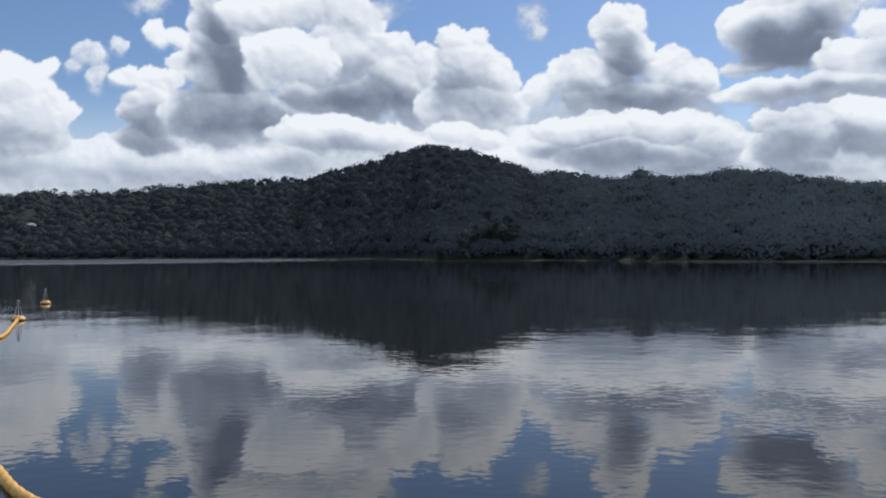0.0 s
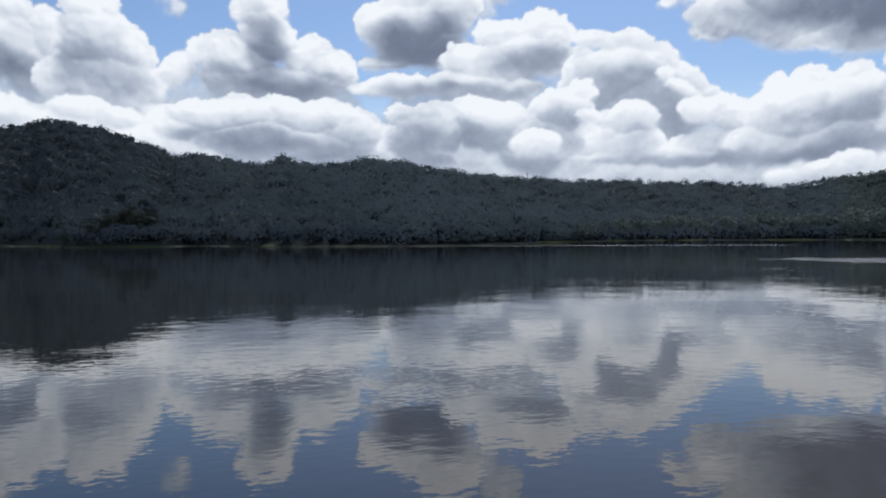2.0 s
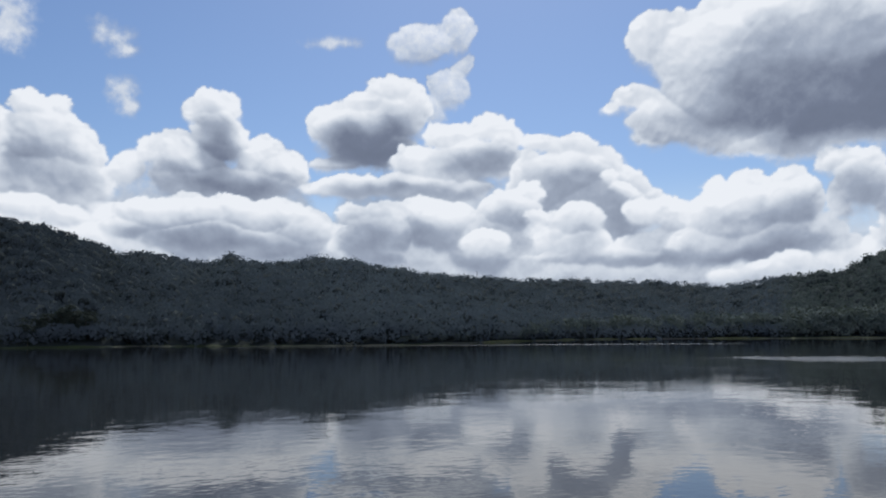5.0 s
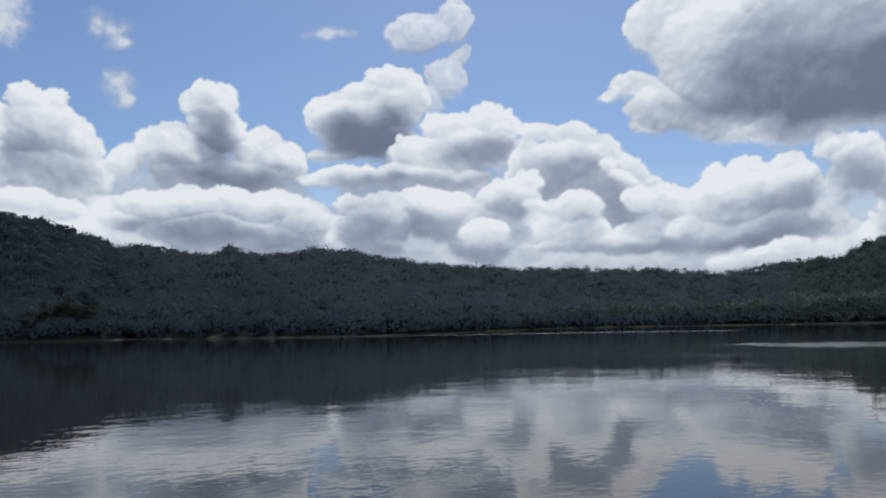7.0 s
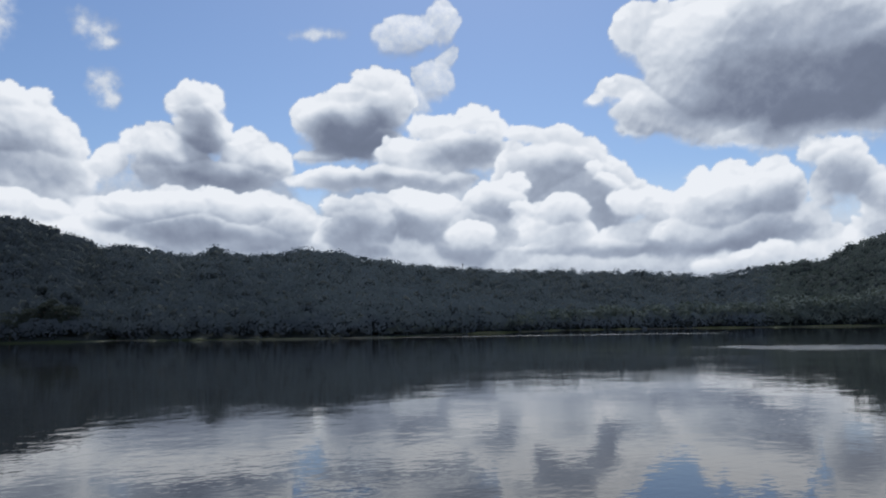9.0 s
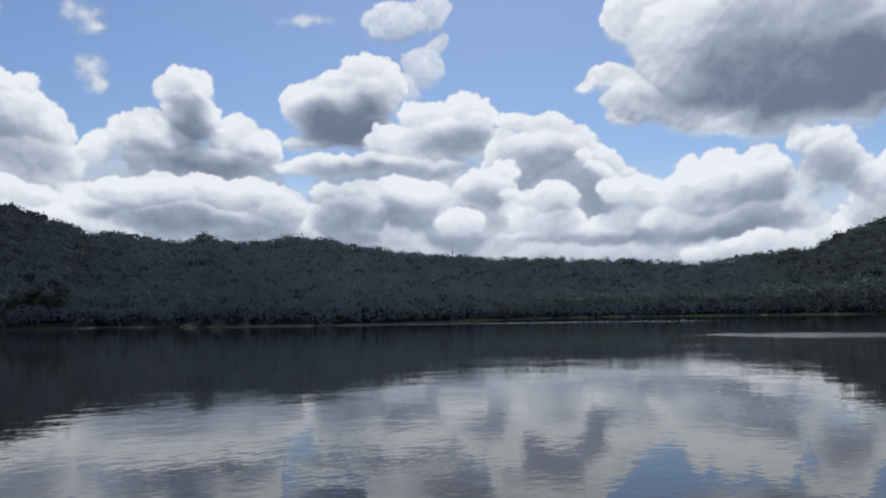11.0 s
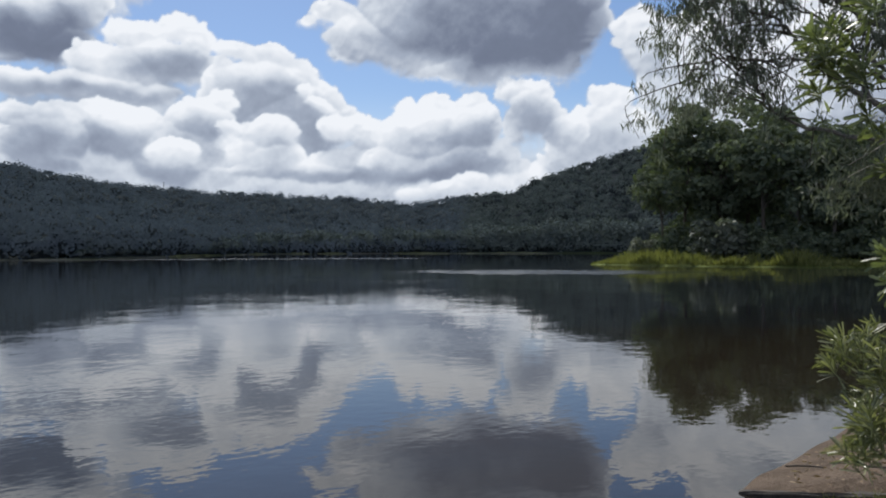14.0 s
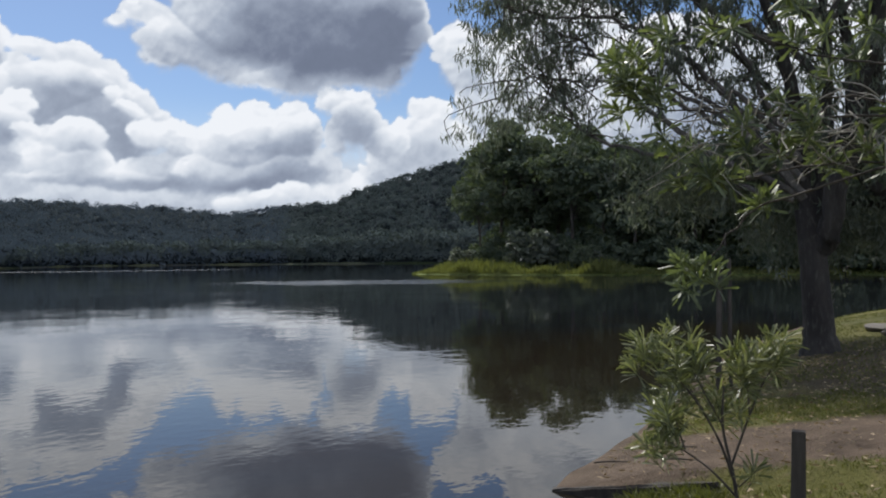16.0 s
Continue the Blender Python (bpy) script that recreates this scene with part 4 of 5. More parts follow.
def bush(name, seed, label):
    rng = np.random.default_rng(seed)
    ob = tagged(new(name), label, "bush", "bushes on the grassy point")
    stems, crown = Geo(), Geo()
    ends = []
    for i in range(7):
        a = i * 0.9 + rng.random()
        end = np.array([math.cos(a) * 0.9, math.sin(a) * 0.9, 1.2 + rng.random()])
        tube(stems, smooth_line([(0, 0, -0.15), end * [0.4, 0.4, 0.5], end], 3), [0.05, 0.03, 0.015], 5)
        ends.append(end)
    part("stem", stems, BARK_DARK, ob)
    clumps(crown, np.array(ends + [e * [1.1, 1.1, 0.45] for e in ends]), np.full((14, 3), 0.75), 110, 0.16, rng)
    part("crown", crown, LEAF_WOOD, ob)
    return ob


def plant_point():
    rng = np.random.default_rng(5)
    kinds = [wood_tree("gum_tree", 20 + i, 18.0, "tall dark green forest tree behind the grassy point", l)
             for i, l in enumerate((0.6, -0.8, 1.2, -0.3, 0.2))]
    heights = lambda a: np.interp(a, [60, 61.7, 63.3, 67, 70.5, 74, 80, 88, 96], [9.5, 14.5, 19.5, 23.5, 21.0, 18.0, 17.0, 17.0, 18])
    spots = [(a + rng.normal() * 0.4, float(np.interp(a, [66, 70, 98], [128, 120, 118])) + rng.normal() * 2.5) for a in np.arange(63.6, 98, 1.15)]
    spots += [(a + rng.normal() * 0.5, 146 + rng.normal() * 5) for a in np.arange(64.8, 98, 1.3)]
    spots += [(a + rng.normal() * 0.5, 112 + rng.normal() * 1.0) for a in np.arange(73.5, 98, 2.0)]
    # the little wooded headland under the round hill
    spots += [(a + rng.normal() * 0.15, 217 + rng.normal() * 2) for a in np.arange(-0.6, 5.6, 0.3)]
    for i, (a, d) in enumerate(spots):
        x, y = d * math.sin(radians(a)), d * math.cos(radians(a))
        h = float(heights(a)) if a > 30 else float(np.interp(a, [-1, 0.5, 3.2, 4.4, 5.6], [3.0, 5.0, 9.0, 8.0, 3.5])) * 128 / 217
        h = h * (0.86 + 0.26 * rng.random()) * d / 128 / 18.0
        m = pose(x, y, float(ground_z(x, y)), 0, 0, rng.random() * 360) @ Matrix.Diagonal((h * 1.1, h * 1.1, h, 1))
        if i < len(kinds):
            kinds[i].matrix_basis = m
        else:
            src = kinds[i % len(kinds)]
            keep, src.matrix_basis = src.matrix_basis.copy(), Matrix.Identity(4)
            made = copy_thing(src, m)
            src.matrix_basis = keep
            if a < 30:
                for ob in made.children:
                    if ob.name.startswith("crown"):
                        ob.material_slots[0].link, ob.material_slots[0].material = "OBJECT", LEAF_HEAD
    shrubs = [bush("bush", 40 + i, "rounded green bush at the edge of the trees") for i in range(2)]
    spots = [(a + rng.normal() * 0.4, float(np.interp(a, [64, 70, 76, 97], [119, 115, 109, 110])) + rng.normal() * 1.4) for a in np.arange(64, 97, 0.9)] + [(62.5, 121), (63.2, 118), (71.5, 112), (72.6, 111), (66.9, 114), (67.1, 113), (70.8, 110), (61.9, 119)]
    for i, (a, d) in enumerate(spots):
        x, y = d * math.sin(radians(a)), d * math.cos(radians(a))
        h = 0.7 + 0.9 * rng.random() + (0.45 if i >= len(spots) - 4 and a > 66 and a < 68 else 0.0)
        m = pose(x, y, float(ground_z(x, y)), 0, 0, rng.random() * 360) @ Matrix.Diagonal((h * 1.2, h * 1.2, h, 1))
        if i < 2:
            shrubs[i].matrix_basis = m
        else:
            src = shrubs[i % 2]
            keep, src.matrix_basis = src.matrix_basis.copy(), Matrix.Identity(4)
            made = copy_thing(src, m)
            src.matrix_basis = keep
            if i >= len(spots) - 4:
                tagged(made, "pale green bush standing out before the dark trees", "bush", "bushes on the grassy point")
                for ob in made.children:
                    if ob.name.startswith("crown"):
                        ob.material_slots[0].link, ob.material_slots[0].material = "OBJECT", LEAF_GUM
    # tall bright grass along the water
    n = 20000
    a = 58.5 + 38 * rng.random(n) ** 1.1
    d = np.interp(a, [58, 60, 65, 72, 80, 90, 120], [119, 114, 108, 105, 105, 108, 140]) + 0.2 + 10 * rng.random(n) ** 1.4
    x, y = d * np.sin(np.radians(a)), d * np.cos(np.radians(a))
    ok = point_edge(x, y) > 0.1
    x, y = x[ok], y[ok]
    tall = 0.4 + 1.05 * np.clip(0.5 + 0.5 * np.sin(x * 0.7 + y * 1.1) + 0.3 * rng.normal(size=len(x)), 0.05, 1.3)
    tall = tall * np.interp(np.degrees(np.arctan2(x, y)), [58, 59, 60, 61, 62, 64, 67, 70, 71.3, 73, 76, 97], [0.12, 0.25, 0.6, 1.1, 1.5, 1.2, 0.9, 1.0, 1.7, 0.9, 0.4, 0.4])
    geo = Geo()
    way = np.stack([rng.normal(size=len(x)) * 0.3, rng.normal(size=len(x)) * 0.3, np.ones(len(x))], -1)
    leaves(geo, np.stack([x, y, ground_z(x, y) - 0.03], -1), way, tall, 0.13, rng, 0.12)
    thin = Geo()
    for a0, a1 in ((30.0, 33.5), (35.3, 36.6), (37.6, 39.4), (39.9, 42.0), (44.5, 49.4), (50.8, 56.4)):
        k = int((a1 - a0) * 260)
        a = a0 + (a1 - a0) * rng.random(k)
        u = np.sin((a - a0) / (a1 - a0) * math.pi)
        d = along(SHORE, a) + 0.6 - 1.2 * u * rng.random(k)
        spot = np.stack([d * np.sin(np.radians(a)), d * np.cos(np.radians(a)), np.full(k, -0.05)], -1)
        leaves(thin, spot, np.stack([rng.normal(size=k) * 0.3, rng.normal(size=k) * 0.3, np.ones(k)], -1), 0.25 + 0.55 * u * rng.random(k), 0.16, rng)
    tagged(part("reeds", thin, REED_DRY), "pale dry reeds in strips along the far shore", "reeds", kind="stuff")
    tagged(part("reeds", geo, REED), "tall bright green grass along the waterline", "reeds", kind="stuff")


plant_point()


# ---- the big gum tree on the bank ----
def spray(geo, at, count, spread, length, width, rng, down=0.8, droop=0.1):
    """A hanging bunch of leaves round a twig's end."""
    pos = at + rng.normal(size=(count, 3)) * spread
    way = rng.normal(size=(count, 3)) * 0.6 + [0, 0, -down]
    leaves(geo, pos, way, length * (0.7 + 0.6 * rng.random(count)), width, rng, droop)


def make_big_gum():
    rng = np.random.default_rng(77)
    bx, by = 18.5, 1.64
    bz = float(ground_z(bx, by))
    base = (bx, by, bz)
    tree = tagged(new("gum_tree"), "large spreading gum tree with grey bark on the lawn", "tree")
    tree.location = base
    trunk = Geo()
    tube(trunk, smooth_line([(bx, by - 0.02, bz - 0.25), (bx, by, bz + 0.12), (bx, by + 0.03, bz + 0.6), (bx, by + 0.12, 2.4), (bx + 0.05, by + 0.2, 3.4)], 6),
         [0.52, 0.40, 0.32, 0.28, 0.27, 0.27], 16, 0.035, rng)
    part("trunk", trunk, BARK, tree, "rough grey trunk flaring at the base", True, base)
    # the limbs that spread over the water and up out of view: way points, and radius at both ends
    limbs = [
        ([(18.5, 1.8, 3.0), (18.5, 1.93, 4.17), (18.4, 2.22, 6.5), (18.2, 2.67, 7.8), (18.0, 3.2, 10)], 0.17, 0.06),
        ([(18.6, 1.7, 3.0), (18.7, 1.6, 4.2), (18.8, 1.51, 5.3), (18.9, 1.5, 7.6), (19.0, 1.3, 11)], 0.16, 0.05),
        ([(18.5, 1.6, 2.6), (18.2, 1.4, 3.1), (18.0, 1.08, 4.5), (17.9, 0.82, 5.7), (17.9, 0.53, 7.1), (17.9, 0.2, 9.5)], 0.24, 0.12),
        ([(18.4, 1.92, 3.6), (18.1, 2.9, 5.1), (17.9, 3.7, 6.2), (17.8, 5.15, 7.35), (17.8, 6.0, 7.78), (17.9, 7.3, 7.99), (17.9, 8.4, 7.87)], 0.10, 0.018),
        ([(18.4, 2.0, 3.7), (18.0, 2.89, 4.16), (17.9, 4.28, 5.06), (17.8, 5.4, 6.1), (17.8, 5.95, 6.74), (17.8, 6.4, 7.3), (17.9, 7.0, 7.6), (17.9, 7.7, 8.05), (17.9, 8.2, 8.3)], 0.085, 0.014),
        ([(17.9, 4.6, 5.4), (17.9, 4.9, 6.0), (17.7, 5.6, 6.3), (17.7, 6.25, 6.31), (17.8, 7.5, 6.58), (17.9, 8.15, 6.5), (17.9, 8.6, 6.2)], 0.05, 0.012),
        ([(18.3, 2.1, 3.6), (18.0, 3.1, 3.95), (17.9, 4.3, 4.5), (17.9, 5.77, 4.96), (17.9, 6.4, 5.28), (17.9, 6.9, 5.9), (17.9, 7.2, 6.3), (17.9, 7.5, 6.7)], 0.07, 0.012),
        ([(18.4, 2.0, 4.4), (18.1, 2.5, 5.4), (18.0, 3.0, 6.6), (17.9, 4.1, 8.0), (17.9, 5.2, 9.2)], 0.085, 0.02),
        ([(18.3, 2.4, 6.8), (17.8, 3.6, 7.6), (17.5, 5.4, 8.6), (17.5, 7.4, 9.2), (17.5, 8.8, 8.9)], 0.08, 0.02),
        ([(18.3, 1.9, 3.7), (17.9, 3.46, 5.36), (17.9, 4.53, 6.04), (17.9, 5.53, 7.1), (17.9, 6.58, 7.78)], 0.075, 0.018),
        ([(18.4, 1.9, 4.0), (17.9, 3.35, 5.47), (17.9, 4.05, 6.0), (17.9, 5.03, 7.44), (17.9, 5.47, 8.24)], 0.075, 0.022),
        ([(18.4, 1.95, 4.4), (17.9, 3.01, 5.68), (17.9, 3.75, 6.09), (17.9, 4.29, 7.1), (17.9, 4.66, 8.12)], 0.07, 0.022),
        ([(18.1, 2.9, 4.95), (17.9, 4.28, 5.72), (17.9, 5.14, 6.4), (17.9, 5.91, 6.85), (17.9, 6.58, 7.24)], 0.055, 0.014),
        ([(18.7, 1.5, 4.6), (18.6, 0.6, 5.6), (18.5, -0.6, 6.6), (18.5, -1.8, 7.6)], 0.09, 0.02),
        ([(19.2, 0.9, 4.8), (19.5, 0.0, 5.4), (19.7, -1.2, 5.6), (19.8, -2.4, 6.4)], 0.10, 0.03),
        ([(18.8, 1.5, 6.0), (19.4, 2.4, 7.0), (19.9, 3.4, 7.8), (20.4, 4.4, 8.6)], 0.10, 0.03),
    ]
    twig_geo, leaf_geo = Geo(), Geo()
    for k, (pts, r0, r1) in enumerate(limbs):
        line = smooth_line(pts, 6)
        line[2:-1] += rng.normal(size=line[2:-1].shape) * 0.035
        geo = Geo()
        slim = 0.72 if k > 2 else 1.0
        tube(geo, line, [r0, (r0 + r1) * 0.55 * slim, r1 * slim], 9, 0.04, rng)
        part("limb", geo, BARK if k < 3 else BARK_LIMB, tree, "", True, base)
        dense = 22 if k in (3, 4, 5, 6, 8) else 8
        for t in range(dense):
            u = (0.5 if k in (3, 4, 6, 8) else 0.3) + (0.5 if k in (3, 4, 6, 8) else 0.7) * (t + rng.random()) / dense
            at = line[min(int(u * len(line)), len(line) - 1)]
            out = unit(rng.normal(size=3) * [0.8, 1.0, 0.7] + [0, 0.35 if k in (3, 4, 5, 6, 8) else 0, 0.25])
            reach = 0.5 + 1.1 * rng.random()
            end = at + out * reach
            fall = end + np.array([0.1 * rng.normal(), 0.25 * rng.normal(), -0.35 - 0.45 * rng.random()])
            tube(twig_geo, smooth_line([at, at + out * reach * 0.55 + [0, 0, 0.08], end, fall], 3), [0.020, 0.012, 0.006], 4)
            for _ in range(2):
                spot = end + (fall - end) * rng.random() + rng.normal(size=3) * 0.18
                spray(leaf_geo, spot, 18, 0.09, 0.19, 0.034, rng, 1.2)
    # the thick weeping foliage at the far ends of the boughs
    for cy, cz, n in ((8.2, 7.7, 20), (8.3, 7.1, 12), (7.5, 7.5, 14), (6.9, 7.2, 8), (8.55, 6.05, 12), (8.3, 5.85, 8), (7.2, 6.2, 8), (7.9, 8.5, 26), (6.9, 8.7, 20), (5.4, 8.5, 12),
                      (3.9, 8.2, 16), (4.4, 6.8, 9), (3.5, 7.7, 14), (2.8, 6.9, 12), (4.8, 8.5, 12), (1.6, 8.2, 10), (0.4, 7.6, 14), (-0.5, 6.0, 26), (5.0, 7.6, 4), (2.6, 6.0, 9), (3.4, 7.2, 10), (1.2, 6.6, 14), (0.2, 6.4, 18), (1.0, 5.0, 10), (2.2, 7.9, 12), (0.2, 5.2, 12), (-0.9, 4.6, 22), (5.0, 9.8, 50), (2.4, 9.9, 50), (-0.4, 9.4, 50)):
        for _ in range(n):
            spot = np.array([17.7, cy, cz]) + rng.normal(size=3) * [0.8, 0.40, 0.36]
            spray(leaf_geo, spot, 26, 0.09, 0.19, 0.034, rng, 1.2)
    # the back of the crown, over the water behind the trunk and above, added mostly out of view to shade trunk and lawn
    for cx, cy, cz, n in ((20.5, 5.0, 10.4, 60), (22.5, 7.5, 11.0, 70), (24.5, 9.5, 11.6, 70), (22.0, 10.0, 11.2, 60), (20.0, 8.0, 11.0, 60), (24.0, 6.0, 11.0, 60), (21.5, 2.5, 10.2, 60),
                          (23.5, 4.0, 11.2, 50), (19.5, 6.5, 12.2, 70), (25.5, 7.8, 12.2, 50), (21.0, -0.5, 10.4, 60), (19.0, -2.0, 8.4, 60),
                          (17.2, 6.6, 10.8, 60), (18.6, 7.6, 11.2, 60), (20.4, 6.6, 11.4, 60), (18.8, 9.2, 11.8, 60), (21.8, 8.6, 11.4, 50)):
        bough = smooth_line([(18.8, 1.5, 7.2), ((18.8 + cx) / 2, (1.5 + cy) / 2, (9.0 + cz) / 2), (cx, cy, cz)], 5)
        geo = Geo()
        tube(geo, bough, [0.06, 0.045, 0.02], 8, 0.05, rng)
        part("limb", geo, BARK_LIMB, tree, "", True, base)
        for _ in range(n):
            spot = np.array([cx, cy, cz]) + rng.normal(size=3) * [1.1, 1.1, 0.7]
            spray(leaf_geo, spot, 40, 0.18, 0.2, 0.055, rng)
    # the unseen top of the crown, added to shade the bank
    for i in range(15):
        cx, cy, cz = 16.6 + 2.1 * (i % 5) + 0.5 * rng.normal(), 6.2 + 2.2 * (i // 5) + 0.5 * rng.normal(), 12.3 + 0.6 * rng.normal()
        if cx < 2.05 * cy:
            continue
        geo = Geo()
        tube(geo, smooth_line([(18.8, 1.6, 8.4), ((18.8 + cx) / 2, (1.6 + cy) / 2, 11.0), (cx, cy, cz)], 5), [0.06, 0.04, 0.02], 8, 0.05, rng)
        part("limb", geo, BARK_LIMB, tree, "", True, base)
        for _ in range(30):
            spray(leaf_geo, np.array([cx, cy, cz]) + rng.normal(size=3) * [0.95, 0.95, 0.6], 40, 0.18, 0.2, 0.055, rng)
    part("branchwork", twig_geo, BARK_DARK, tree, "", False, base)
    part("foliage", leaf_geo, LEAF_GUM, tree, "thin grey-green drooping leaves", False, base)


make_big_gum()


def make_second_gum():
    """A darker tree beside the large one, rooted further along the bank."""
    rng = np.random.default_rng(78)
    bx, by = 20.2, -1.6
    bz = float(ground_z(bx, by))
    base = (bx, by, bz)
    tree = tagged(new("gum_tree"), "dark dense gum tree leaning over the lawn beside the large one", "tree")
    tree.location = base
    geo = Geo()
    tube(geo, smooth_line([(bx, by, bz - 0.2), (bx, by + 0.1, bz + 0.6), (20.1, -0.9, 2.6), (20.0, -0.1, 4.2)], 6), [0.42, 0.33, 0.27, 0.24], 14, 0.05, rng)
    part("trunk", geo, BARK, tree, "", True, base)
    for pts, r0, r1 in (([(20.0, -0.2, 4.0), (20.0, 0.75, 5.2), (20.0, 0.7, 6.4), (20.0, 0.6, 8.2), (20.0, 0.2, 10)], 0.3, 0.12),
                        ([(20.1, -0.6, 3.2), (20.0, 0.7, 3.9), (20.0, 1.09, 4.9), (20.0, 1.15, 6.7), (20.1, 1.4, 8.6)], 0.16, 0.09),
                        ([(20.1, -0.5, 3.4), (20.4, 1.6, 3.7), (20.6, 3.4, 4.3), (20.6, 4.9, 4.5)], 0.1, 0.03),
                        ([(20.0, 0.9, 4.6), (20.3, 2.4, 5.8), (20.4, 3.6, 7.2), (20.4, 4.8, 7.9)], 0.1, 0.03)):
        geo = Geo()
        tube(geo, smooth_line(pts, 6), [r0, (r0 + r1) / 2, r1], 9, 0.05, rng)
        part("limb", geo, BARK, tree, "", True, base)
    leaf_geo = Geo()
    for y, z, n in ((5.2, 6.4, 3), (4.6, 7.6, 7), (4.1, 6.1, 10), (3.4, 7.2, 16), (3.1, 5.1, 40), (3.8, 4.1, 40), (2.3, 4.4, 40), (1.5, 3.5, 34), (0.8, 4.8, 16), (0.25, 6.6, 34),
                    (0.5, 3.9, 46), (4.7, 4.4, 30), (2.3, 5.9, 30), (5.6, 4.1, 22), (2.6, 3.3, 34), (0.7, 2.9, 30), (2.5, 7.4, 16), (0.3, 8.2, 30)):
        for _ in range(n):
            spot = np.array([20.6, y, z]) + rng.normal(size=3) * [0.8, 0.5, 0.45]
            spray(leaf_geo, spot, 34, 0.16, 0.2, 0.05, rng)
    part("foliage", leaf_geo, LEAF_GUM, tree, "dark drooping leaves", False, base)


make_second_gum()


def rosette(geo, at, way, count, length, width, rng, spread=0.06, rise=0.55, kind=leaves):
    """Stiff leaves that stand out all round a shoot."""
    way = unit(way)
    pos = at + way * (rng.random((count, 1)) - 0.7) * spread * 2
    out = unit(rng.normal(size=(count, 3)))
    kind(geo, pos, out * 0.95 + way * rise + [0, 0, 0.12], length * (0.7 + 0.5 * rng.random(count)), width, rng, 0.12)


def make_shrub():
    rng = np.random.default_rng(8)
    bx, by = 7.35, 1.29
    bz = float(ground_z(bx, by))
    base = (bx, by, bz)
    ob = tagged(new("shrub"), "young shrub with narrow glossy green leaves on bare stems", "shrub")
    ob.location = base
    wood = [
        ([(0, 0, -0.05), (0, 0.05, 0.30), (-0.05, 0.12, 0.70), (-0.1, 0.1, 1.05)], 0.017),
        ([(0, 0.01, 0.1), (0.0, 0.24, 0.32), (0.05, 0.50, 0.46), (0.05, 0.74, 0.56)], 0.012),
        ([(0, 0.02, 0.18), (-0.05, 0.16, 0.60), (-0.1, 0.38, 0.98), (-0.1, 0.66, 1.24)], 0.013),
        ([(0, 0.06, 0.38), (0.05, -0.08, 0.80), (0.05, -0.20, 1.10), (0.05, -0.30, 1.25)], 0.011),
        ([(-0.03, 0.12, 0.7), (-0.05, 0.28, 1.0), (-0.1, 0.42, 1.3)], 0.009),
        ([(0.05, -0.08, 0.8), (0.1, -0.05, 1.05), (0.1, 0.0, 1.22)], 0.008),
        ([(0, 0.0, 0.2), (-0.05, -0.14, 0.36), (-0.05, -0.22, 0.45)], 0.006),
        ([(0.0, 0.45, 0.47), (-0.05, 0.5, 0.68), (-0.1, 0.55, 0.88)], 0.008),
        ([(-0.05, 0.28, 0.82), (0, 0.4, 1.0), (0, 0.5, 1.15)], 0.008),
    ]
    for pts, r in wood:
        geo = Geo()
        tube(geo, np.array(smooth_line(pts, 5)) + base, [r, r * 0.75, r * 0.45], 6)
        part("stem", geo, BARK_DARK, ob, "", True, base)
    heads = []
    for cy, cz, sy, sz, n in ((0.66, 1.27, 0.15, 0.09, 18), (0.36, 1.10, 0.08, 0.07, 6), (-0.14, 1.30, 0.11, 0.06, 13), (0.09, 0.90, 0.06, 0.07, 4),
                              (0.66, 0.55, 0.10, 0.08, 11), (0.48, 0.86, 0.09, 0.07, 7), (-0.18, 0.41, 0.03, 0.03, 1), (-0.05, 1.10, 0.06, 0.06, 4)):
        for _ in range(n):
            heads.append(np.array([rng.normal() * 0.16, cy + rng.normal() * sy, cz + rng.normal() * sz]))
    for h in heads:
        geo = Geo()
        tube(geo, smooth_line([h + base - np.array([0.02, (h[1] - 0.15) * 0.18, 0.14]), h + base - [0, 0, 0.05], h + base], 2), [0.005, 0.003], 4)
        rosette(geo, h + base, (rng.normal() * 0.35, (h[1] - 0.25) * 0.8, 1.0), 30, 0.195, 0.018, rng, 0.08, 0.6, straps)
        part("whorl", geo, LEAF_SHRUB, ob, "", False, base)


make_shrub()


